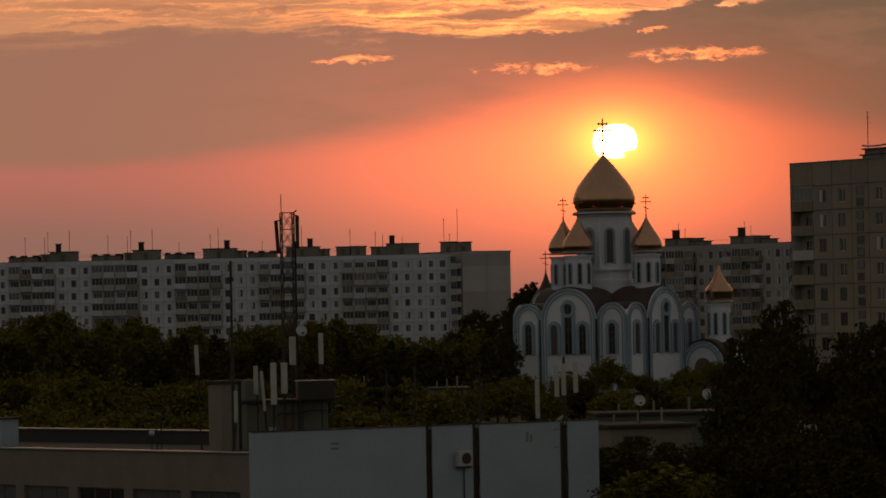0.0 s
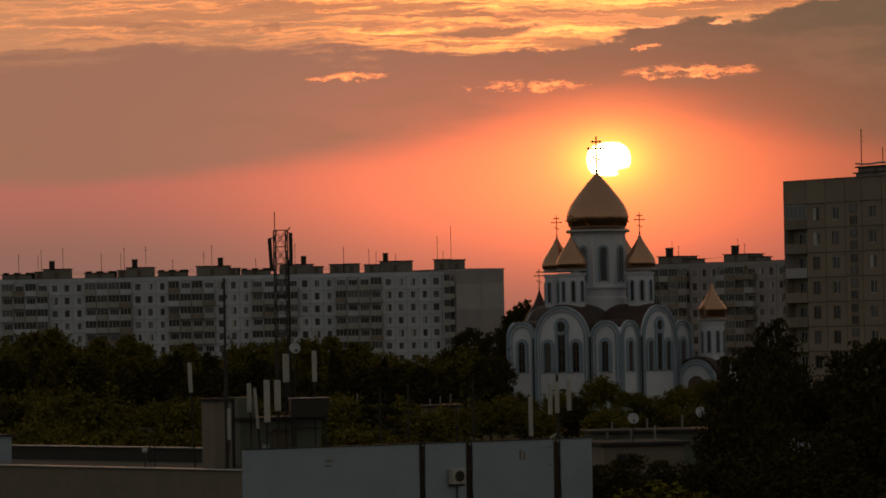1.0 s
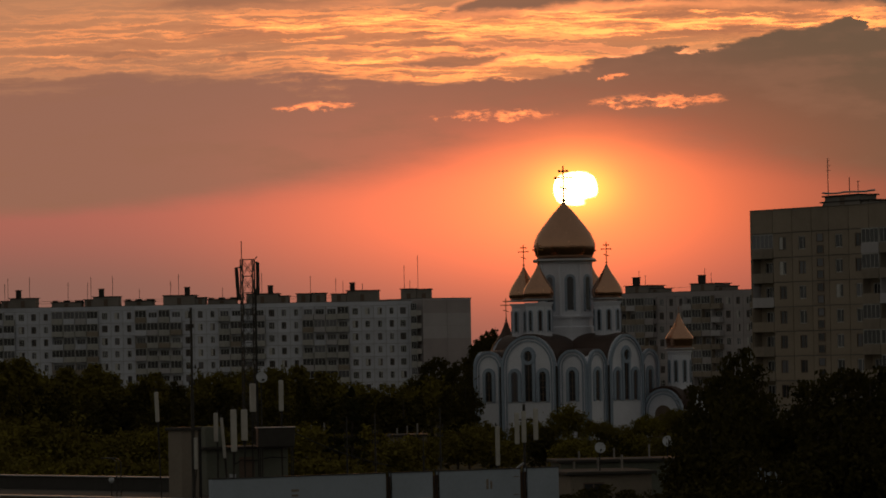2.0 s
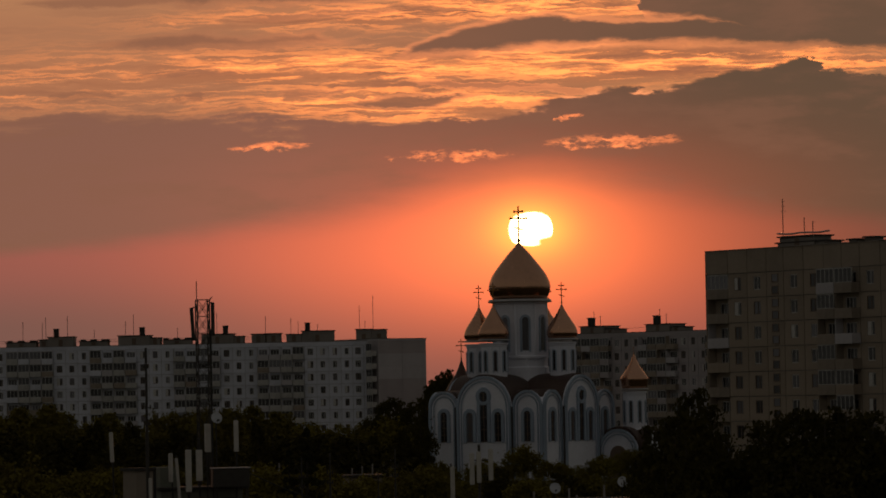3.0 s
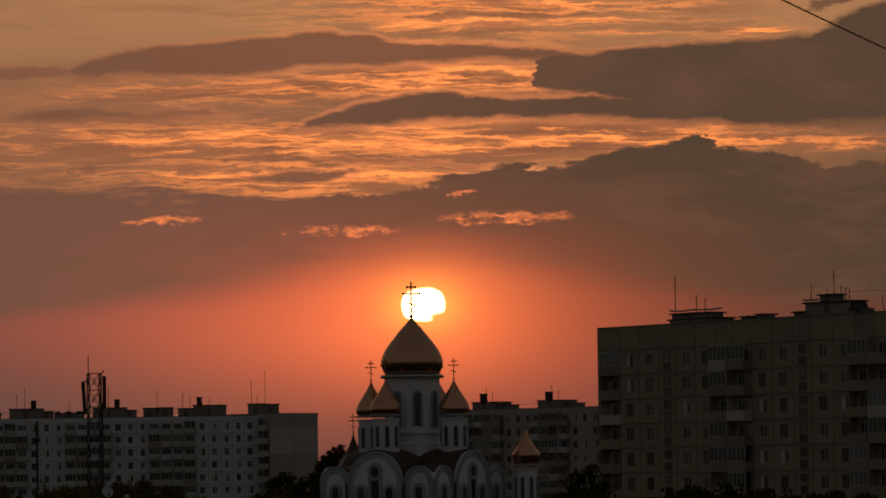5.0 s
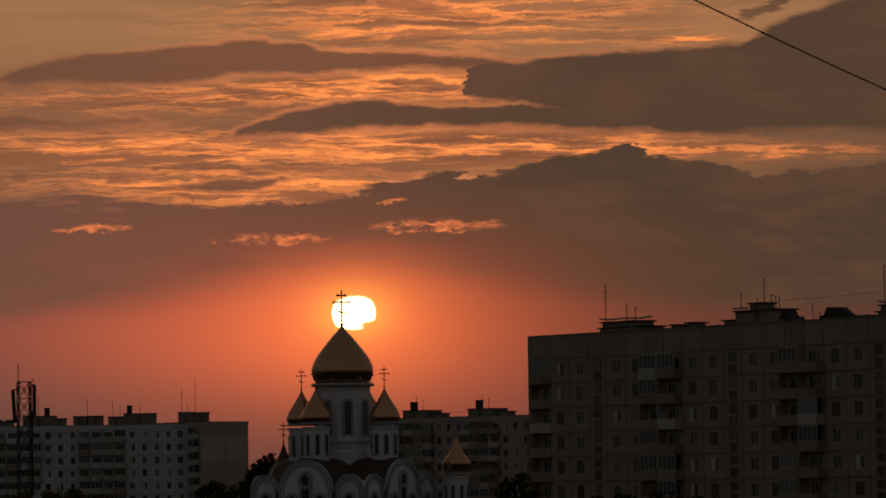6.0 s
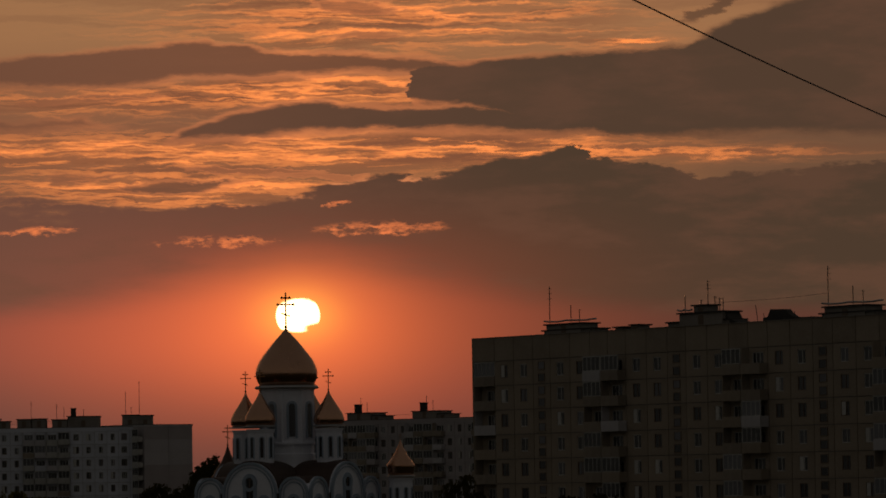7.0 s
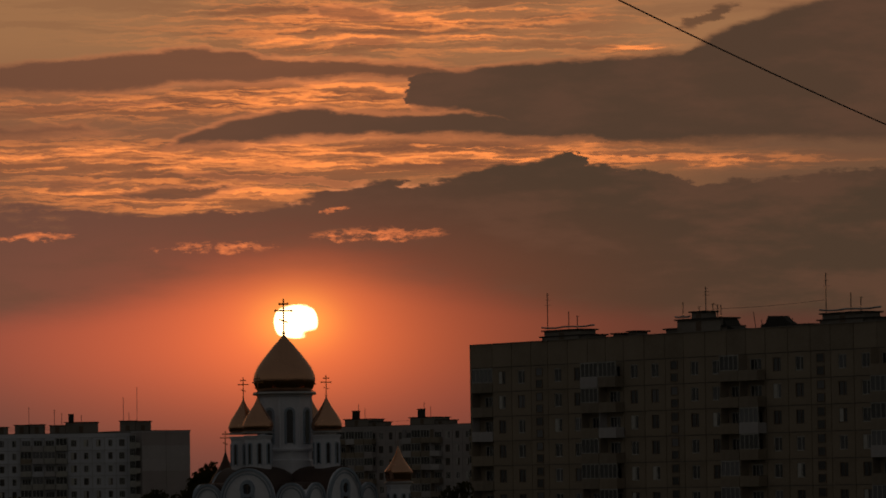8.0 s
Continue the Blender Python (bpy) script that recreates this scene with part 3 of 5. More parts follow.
def make_church():
    church = thing("church", pose(25.58, 720, 27.71, 0, 0, -34.7), "white Orthodox church with pale blue trim and five gilded onion domes", "church")
    church.location.z = 0
    h = SQ / 2
    corner = (SQ - 2 * BAY) / 2
    ctop, btop = SPRING + corner / 2, SPRING + BAY
    for turn in range(4):
        face = Matrix.Rotation(turn * math.pi / 2, 4, "Z") @ Matrix.Translation((0, -h, 0))
        bm = bmesh.new()
        prism(bm, arch(0, 0, 2 * BAY, btop, 24), 0.7, face @ Matrix.Translation((0, -0.45, 0)))
        gable = part("gable_wall", bm, WHITE, church, "whitewashed arched gable wall")
        arch_band(gable, face @ Matrix.Translation((0, -0.45, 0)), 0, 2 * BAY, btop)
        for s in (-1, 1):
            bm = bmesh.new()
            prism(bm, arch(s * (BAY + corner / 2), 0, corner, ctop, 16), 0.6, face)
            wall = part("corner_wall", bm, WHITE, church, "whitewashed arched corner bay")
            arch_band(wall, face, s * (BAY + corner / 2), corner, ctop)
            bay_windows(wall, face, s * (BAY + corner / 2), 6.0, 1.15, 10.7)
            bm = bmesh.new()
            rod(bm, face @ Vector((s * (BAY + 0.2), -0.6, 0.2)), face @ Vector((s * (BAY + 0.2), -0.6, SPRING + 0.2)), 0.13, 6)
            part("downpipe", bm, STEEL, church, "dark rain downpipe")
        w = face @ Matrix.Translation((0, -0.45, 0))
        bay_windows(gable, w, 0, 6.0, 1.3, 13.9)
        bay_windows(gable, w, -2.6, 6.0, 1.2, 10.6)
        bay_windows(gable, w, 2.6, 6.0, 1.2, 10.6)
        bm = bmesh.new()
        ring(bm, 0.82, 1.32, 0.3, 24)
        bmesh.ops.transform(bm, matrix=w @ Matrix.Translation((0, 0.0, 13.0)) @ Matrix.Rotation(math.pi / 2, 4, "X"), verts=bm.verts)
        part("roundel", bm, BLUE, gable, "round moulding over the middle window")
    # vaulted roofs: the wide arms cross, the corners lie lower
    for turn in range(2):
        bm = bmesh.new()
        prism(bm, arch(0, SPRING, 2 * BAY + 0.3, btop + 0.25, 24), SQ + 0.4, Matrix.Rotation(turn * math.pi / 2, 4, "Z") @ Matrix.Translation((0, -h - 0.2, 0)))
        part("vault_roof", bm, ROOF, church, "dark brown sheet-metal vault", False)
        for s in (-1, 1):
            bm = bmesh.new()
            prism(bm, arch(s * (BAY + corner / 2), SPRING, corner - 0.3, ctop + 0.12 - 0.03 * turn, 16), SQ - 0.4 - 0.06 * turn, Matrix.Rotation(turn * math.pi / 2, 4, "Z") @ Matrix.Translation((0, -h + 0.2, 0)))
            part("corner_roof", bm, ROOF, church, "dark brown corner vault")
    bm = bmesh.new()
    box(bm, (-h + 0.5, -h + 0.5, 0), (h - 0.5, h - 0.5, SPRING))
    part("core_wall", bm, WHITE, church)
    # tower under the main dome
    bm = bmesh.new()
    lathe(bm, [(4.6, 14.0), (4.6, 17.4), (4.3, 17.6), (4.3, 19.0)], 8)
    part("pedestal", bm, WHITE, church, "eight-sided white pedestal")
    drum(church, 0, 0, 18.9, 27.9, 4.15, 8, 1.2, 6.4, radians(-46.8))
    dome(church, 0, 0, 28.2, 4.87, 8.95, DOME, 5.6, 64)
    for x, y in ((7.7, 0), (0, -7.7), (-7.7, 0), (0, 7.7)):
        drum(church, x, y, 15.4, 21.3, 2.0, 8, 1.5, 4.6, radians(-52))
        dome(church, x, y, 21.9, 2.4, 5.4, SMALL_DOME, 3.3, 32)
    # apse with its own little dome, on the far side
    bm = bmesh.new()
    lathe(bm, [(2.6, 0), (2.6, 12.8), (2.8, 13.0), (2.8, 13.3)], 24, -13.5, 3.5)
    part("apse", bm, WHITE, church, "round whitewashed apse")
    bm = bmesh.new()
    lathe(bm, [(2.75, 13.3), (2.5, 14.2), (2.1, 15.0), (1.5, 15.9), (0.95, 16.7), (0.5, 17.7), (0.2, 18.6), (0.04, 19.2)], 24, -13.5, 3.5)
    part("apse_roof", bm, ROOF, church, "brown bell-shaped apse roof", True)
    orthodox_cross(church, -13.5, 3.5, 19.1, 3.2)
    # porch with a bell turret
    px, py = 15.0, 9.3
    bm = bmesh.new()
    prism(bm, arch(0, 0, 7.2, 7.4, 20), 7.6, Matrix.Translation((px - 0.8, py - 3.8, 0)))
    part("porch_wall", bm, WHITE, church, "white arched porch")
    bm = bmesh.new()
    prism(bm, arch(0, 4.3, 7.5, 8.0, 20), 7.2, Matrix.Translation((px - 0.8, py - 3.5, 0)))
    prism(bm, arch(0, 4.3, 6.4, 7.7, 20), 8.4, Matrix.Translation((px - 4.6, py, 0)) @ Matrix.Rotation(-math.pi / 2, 4, "Z"))
    part("porch_roof", bm, ROOF, church, "brown vaulted porch roof")
    bm = bmesh.new()
    prism(bm, arch(0, 0, 5.6, 7.2, 20), 8.8, Matrix.Translation((px - 4.8, py, 0)) @ Matrix.Rotation(-math.pi / 2, 4, "Z"))
    porch = part("porch_gable", bm, WHITE, church, "white arched side of the porch")
    arch_band(porch, Matrix.Translation((px - 0.8, py - 3.85, 0)), 0, 7.2, 7.6)
    bm = bmesh.new()
    prism(bm, arch(0, 0, 3.0, 5.0), 0.3, Matrix.Translation((px - 0.8, py - 3.95, 0)))
    part("porch_door", bm, FRAME_DARK, porch, "dark arched porch door")
    drum(church, px, py, 7.2, 13.4, 1.75, 8, 1.4, 4.7, radians(12))
    dome(church, px, py, 13.9, 2.25, 5.6, TURRET_DOME, 0.9, 28)


make_church()


# ---- panel apartment blocks ----
STOREY = 2.8


def use(store, key, build, parent, m):
    """Builds a piece the first time, and copies it on the same mesh after that."""
    if key in store:
        return again(store[key], parent, m)
    ob = build()
    ob.parent, ob.matrix_basis = parent, m
    store[key] = ob
    return ob


def panel_piece(wide, mat, hole=None):
    """One wall panel of a storey, its window opening left free; front at y = 0."""
    bm = bmesh.new()
    g, t = 0.05, 0.22
    w = wide / 2 - g
    if hole is None:
        lattice(bm, [-w, w], [g, STOREY - g], 0, t, lambda i, j: True)
    else:
        hw, lo, hi = hole
        lattice(bm, [-w, -hw, hw, w], [g, lo, hi, STOREY - g], 0, t, lambda i, j: not (i == 1 and j == 1))
    return part("wall_panel", bm, mat)


def window_piece(half, lo, hi, frame_mat, bars=1):
    bm = bmesh.new()
    f = 0.08
    xs = [-half, -half + f]
    for i in range(bars):
        x = -half + 2 * half * (i + 1) / (bars + 1) + (0.12 if bars == 1 else 0)
        xs += [x - 0.04, x + 0.04]
    xs += [half - f, half]
    lattice(bm, xs, [lo, lo + f, hi - f, hi], 0.06, 0.14, lambda i, j: i % 2 == 0 or j != 1)
    w = part("window", bm, frame_mat)
    bm = bmesh.new()
    box(bm, (-half + 0.02, 0.10, lo + 0.02), (half - 0.02, 0.12, hi - 0.02))
    part("pane", bm, GLASS, w)
    return w


def curtain_piece(half):
    """A pale blind behind one casement."""
    bm = bmesh.new()
    lattice(bm, [-half + 0.06, -half + 0.2, -half + 0.34, 0.02], [0.95, 2.3], 0.03, 0.055, lambda i, j: True)
    return part("blind", bm, FRAME, None, "pale closed blind")


def balcony_piece(wide, mat, glazed):
    """A loggia: slab, parapet, side walls, and with some a row of panes above the parapet."""
    bm = bmesh.new()
    w = wide / 2
    lattice(bm, [-w, -w + 0.1, w - 0.1, w], [-0.02, 0.14, 1.12, STOREY - 0.03], -1.05, 0.18, lambda i, j: j == 0 or (i != 1 and j == 1) or (i == 0 and j == 2))
    box(bm, (-w, -1.14, -0.02), (w, -1.045, 1.12))
    b = part("balcony", bm, mat)
    if glazed:
        bm = bmesh.new()
        n = max(3, round(wide / 0.75))
        xs = [-w + 0.05 + (wide - 0.1) * i / n + e for i in range(n + 1) for e in (-0.035, 0.035)]
        lattice(bm, xs, [1.12, 1.18, STOREY - 0.14, STOREY - 0.04], -1.08, -1.02, lambda i, j: i % 2 == 0 or j != 1)
        g = part("glazing", bm, FRAME, b, "white-framed balcony glazing")
        bm = bmesh.new()
        box(bm, (-w + 0.05, -1.05, 1.12), (w - 0.05, -1.04, STOREY - 0.1))
        part("pane", bm, GLASS, g)
    return b


def aerial(parent, x, y, z, tall, arms=2):
    bm = bmesh.new()
    rod(bm, (x, y, z), (x, y, z + tall), 0.055, 5)
    for i in range(arms):
        h = z + tall * (0.94 - 0.13 * i)
        half = 0.16 + 0.12 * i
        rod(bm, (x - half, y, h), (x + half, y + 0.2, h), 0.02, 4)
    return part("aerial", bm, STEEL, parent, "thin rooftop aerial")


def roof_box(parent, x0, x1, y0, y1, z, tall, chimney=None):
    bm = bmesh.new()
    box(bm, (x0, y0, z), (x1, y1, z + tall))
    b = part("roof_cabin", bm, BOX, parent, "grey plastered lift cabin on the roof")
    bm = bmesh.new()
    box(bm, (x0 - 0.25, y0 - 0.25, z + tall), (x1 + 0.25, y1 + 0.25, z + tall + 0.16))
    part("cabin_lid", bm, PITCH, b)
    bm = bmesh.new()
    box(bm, ((x0 + x1) / 2 - 0.45, y0 - 0.03, z + 0.1), ((x0 + x1) / 2 + 0.45, y0 + 0.05, z + min(1.8, tall - 0.2)))
    part("hatch_door", bm, FRAME_DARK, b)
    if chimney:
        bm = bmesh.new()
        box(bm, (chimney - 0.55, y0 + 1, z + tall + 0.1), (chimney + 0.55, y0 + 2.2, z + tall + 1.75))
        box(bm, (chimney - 0.65, y0 + 0.9, z + tall + 1.75), (chimney + 0.65, y0 + 2.3, z + tall + 1.92))
        part("vent_shaft", bm, PITCH, b)
    return b


def block_section(m, bays, mat, balcony_mat, label, group, seed, plinth=0.6, attic=0.5, depth=12.0, roof=(), store=None, frame_mats=(FRAME, FRAME_DARK), inset=0.0, joint=JOINT, coping=PITCH):
    """One entrance section of a nine-storey panel block. bays: list of (kind, width); roof: functions that furnish it."""
    store = {} if store is None else store
    rng = random.Random(seed)
    long = sum(w for _, w in bays)
    t = thing("apartment_building", m, label, "building", group)
    top = plinth + 9 * STOREY
    bm = bmesh.new()
    box(bm, (0.0, 0.14 + inset, 0), (long, depth, top + attic - 0.25))
    part("wall", bm, joint, t, "wall core seen in the joints between panels")
    if inset:
        bm = bmesh.new()
        box(bm, (-0.15, 0.0, 0), (-0.002, depth, top + attic))
        part("end_wall", bm, mat, t)
        bm = bmesh.new()
        box(bm, (0.0, 0.26, top - 0.06), (long, 0.3 + inset, top + 0.12))
        part("loggia_ceiling", bm, BOX, t)
    bm = bmesh.new()
    box(bm, (0.01, 0.0, 0), (long - 0.01, 0.2, plinth))
    part("plinth", bm, BOX, t)
    bm = bmesh.new()
    box(bm, (0.03, depth - 0.05, 0), (long - 0.03, depth + 0.1, top + attic - 0.3))
    part("rear_wall", bm, mat, t)
    if attic > 1:
        x = 0.0
        for kind, w in bays:
            bm = bmesh.new()
            box(bm, (x + 0.05, 0.0, top + 0.05), (x + w - 0.05, 0.25, top + attic))
            part("attic_panel", bm, mat, t)
            x += w
    else:
        bm = bmesh.new()
        box(bm, (0.0, -0.06, top + 0.03), (long, 0.25, top + attic))
        part("parapet", bm, mat, t)
    bm = bmesh.new()
    box(bm, (0.0, -0.12, top + attic), (long, 0.45, top + attic + 0.07))
    part("coping", bm, coping, t, "folded sheet-metal coping")
    bm = bmesh.new()
    box(bm, (0.0, 0.2, top + attic - 0.24), (long, depth, top + attic - 0.12))
    part("roof", bm, PITCH, t, "flat felted roof")
    x = 0.0
    for col, (kind, w) in enumerate(bays):
        cx = x + w / 2
        for s in range(9):
            z = plinth + s * STOREY
            at = Matrix.Translation((cx, 0, z))
            if kind == "win":
                half = (0.46, 0.62, 0.52)[col % 3] if w < 3 else 0.66
                use(store, ("p", w, half), lambda: panel_piece(w, mat, (half, 0.85, 2.35)), t, at)
                kind_of = rng.random() < 0.5
                use(store, ("w", w, half, kind_of), lambda: window_piece(half, 0.85, 2.35, frame_mats[0] if kind_of else frame_mats[1], 2 if half > 0.6 and w < 3 else 1), t, at)
                if rng.random() < 0.2:
                    use(store, ("curtain", half), lambda: curtain_piece(half), t, at)
            elif kind == "stair":
                use(store, ("ps", w), lambda: panel_piece(w, mat), t, at)
                for dz in (0.15, 1.5):
                    use(store, ("ws", w), lambda: window_piece(0.62, 0.1, 1.05, FRAME_DARK, 0), t, at @ Matrix.Translation((0, -0.13, dz)))
            else:
                at = Matrix.Translation((cx, inset, z))
                use(store, ("pl", w), lambda: panel_piece(w, mat, (0.95, 0.25, 2.3)), t, at)
                use(store, ("wl", w), lambda: window_piece(0.95, 0.25, 2.3, frame_mats[0], 2), t, at)
                glazed = rng.random() < 0.55
                tint = rng.choice((balcony_mat, balcony_mat, balcony_mat, mat, PANEL_BLANK, BALCONY_WARM))
                use(store, ("b", w, glazed, tint.name), lambda: balcony_piece(w - 0.1, tint, glazed), t, at)
        x += w
    for make in roof:
        make(t, top + attic)
    return t


def low_cabin(t, x, z, long=6.6):
    """A low service cabin with three raised vent stubs on its lid."""
    b = roof_box(t, x, x + long, 3.0, 8.0, z - 0.2, 1.25)
    for k, wide in ((0.1, 1.0), (0.48, 1.3), (0.9, 1.6)):
        bm = bmesh.new()
        box(bm, (x + long * k - wide / 2, 3.6, z + 1.15), (x + long * k + wide / 2, 6.0, z + 1.55), 0.03)
        part("vent_stub", bm, PITCH, b)


def stair_boxes(t, z):
    low_cabin(t, -0.4, z)
    roof_box(t, 6.9, 8.9, 3.0, 8.0, z - 0.2, 1.75)
    roof_box(t, 8.9, 14.5, 2.5, 8.5, z - 0.2, 2.3, 10.6)
    aerial(t, 3.2, 4.0, z + 1.3, 4.3)
    aerial(t, 7.4, 5.0, z + 1.6, 3.8, 1)
    aerial(t, 8.4, 3.0, z + 1.6, 5.0, 1)
    aerial(t, 13.2, 3.0, z + 2.2, 4.6)


def stair_boxes_other(t, z):
    low_cabin(t, -2.6, z, 6.2)
    roof_box(t, 6.0, 13.0, 2.5, 8.5, z - 0.2, 2.3, 11.2)
    roof_box(t, 13.0, 15.2, 3.0, 8.0, z - 0.2, 1.75)
    aerial(t, 0.6, 4.0, z + 1.3, 2.4, 1)
    aerial(t, 7.6, 3.2, z + 2.2, 3.2, 3)
    aerial(t, 9.4, 3.0, z + 2.2, 4.6, 1)


def stair_boxes_tall(t, z):
    roof_box(t, -1.4, 1.6, 3.0, 8.0, z - 0.2, 2.15)
    roof_box(t, 1.9, 4.9, 3.0, 8.0, z - 0.2, 2.2)
    roof_box(t, 6.3, 9.6, 2.5, 8.5, z - 0.2, 1.95)
    roof_box(t, 9.7, 16.6, 2.5, 8.5, z - 0.2, 2.6, 10.9)
    aerial(t, 1.7, 3.2, z + 1.9, 4.0)
    aerial(t, 7.3, 3.0, z + 1.7, 3.6)
    aerial(t, 8.9, 3.0, z + 1.7, 2.9, 1)
    aerial(t, 13.2, 3.0, z + 2.4, 1.6, 1)


def back_boxes(t, z):
    roof_box(t, -1.2, 5.4, 3.0, 8.0, z - 0.2, 1.75, 0.6)
    roof_box(t, 5.4, 8.0, 3.5, 7.5, z - 0.2, 1.1)
    aerial(t, 2.6, 3.2, z + 1.4, 3.4, 1)
    aerial(t, 4.4, 3.2, z + 1.4, 2.4, 1)


GREY_BAYS = [("log", 2.58)] * 4 + [("win", 2.7)] * 3


def make_left_block():
    angle = -3.0
    along = Vector((math.cos(radians(angle)), math.sin(radians(angle)), 0))
    store = {}
    end = Vector((-3.6, 1010, 0))
    words = "grey nine-storey panel block with stacked balconies and roof cabins"

    def end_roof(t, z):
        roof_box(t, 3.2, 6.6, 3.0, 8.5, z - 0.2, 2.75)
        roof_box(t, 6.7, 9.8, 3.0, 8.5, z - 0.2, 2.65)
        aerial(t, 4.0, 3.2, z + 2.4, 5.4)
        aerial(t, 7.0, 3.2, z + 2.4, 7.6, 1)
        aerial(t, 5.2, 3.4, z + 2.4, 2.0, 1)

    block_section(pose(end.x, end.y, 0, 0, 0, angle), [("win", 2.5)] * 3, PANEL, BALCONY, "grey end section of a panel block with plain window rows", "sections of the grey block", 5, 0.2, 0.95, roof=[end_roof], store=store, joint=JOINT_PALE)
    for i in range(6):
        p = end - along * 18.42 * (i + 1)
        block_section(pose(p.x, p.y, 0, 0, 0, angle), GREY_BAYS, PANEL, BALCONY, words, "sections of the grey block", 11 + i, 0.2, 0.95, roof=[(stair_boxes_tall, stair_boxes_other, stair_boxes_other, stair_boxes, stair_boxes, stair_boxes)[i]], store=store, joint=JOINT_PALE)
    # the blank two-tone end wall of the next building
    t = thing("apartment_building", pose(4.55, 1006, 0, 0, 0, 33), "nine-storey panel building with a blank two-tone end wall", "building")
    bm = bmesh.new()
    box(bm, (0, 0.12, 0), (12.6, 30, 26.5))
    part("wall", bm, PANEL_BAND, t)
    for k in range(2):
        for s in range(9):
            bm = bmesh.new()
            box(bm, (k * 6.3 + 0.03, 0, 1.1 + s * STOREY + 0.03), (k * 6.3 + 6.27, 0.2, 1.1 + (s + 1) * STOREY - 0.03))
            part("wall_panel", bm, PANEL_BAND if s < 6 or s == 8 else PANEL_BLANK, t)
    bm = bmesh.new()
    box(bm, (-0.06, -0.06, 26.3), (12.66, 30, 26.7))
    part("parapet", bm, PANEL_BLANK, t)
    bm = bmesh.new()
    box(bm, (-0.12, -0.12, 26.7), (12.72, 30, 26.8))
    part("roof", bm, PITCH, t, "flat felted roof")
    for s in range(9):
        use(store, ("b", 2.45, True, BALCONY.name), lambda: balcony_piece(2.35, BALCONY, True), t, Matrix.Translation((-0.35, 1.6, 0.6 + s * STOREY)) @ Matrix.Rotation(-math.pi / 2, 4, "Z"))


def make_back_block():
    angle = -45.0
    along = Vector((math.cos(radians(angle)), math.sin(radians(angle)), 0))
    start = Vector((59.0, 957, 0))
    store = {}
    for i in range(-2, 3):
        p = start + along * 18.42 * i
        block_section(pose(p.x, p.y, 0, 0, 0, angle), GREY_BAYS, PANEL_BAND, BALCONY_WARM, "grey-brown panel block with stacked balconies behind the church", "sections of the far block", 31 + i, 0.2, 0.95, roof=[back_boxes], store=store, joint=JOINT_PALE)


TAN_BAYS = [("win", 3.7), ("win", 3.7), ("stair", 3.2), ("win", 3.7), ("win", 3.7), ("log", 3.25), ("log", 3.25)]


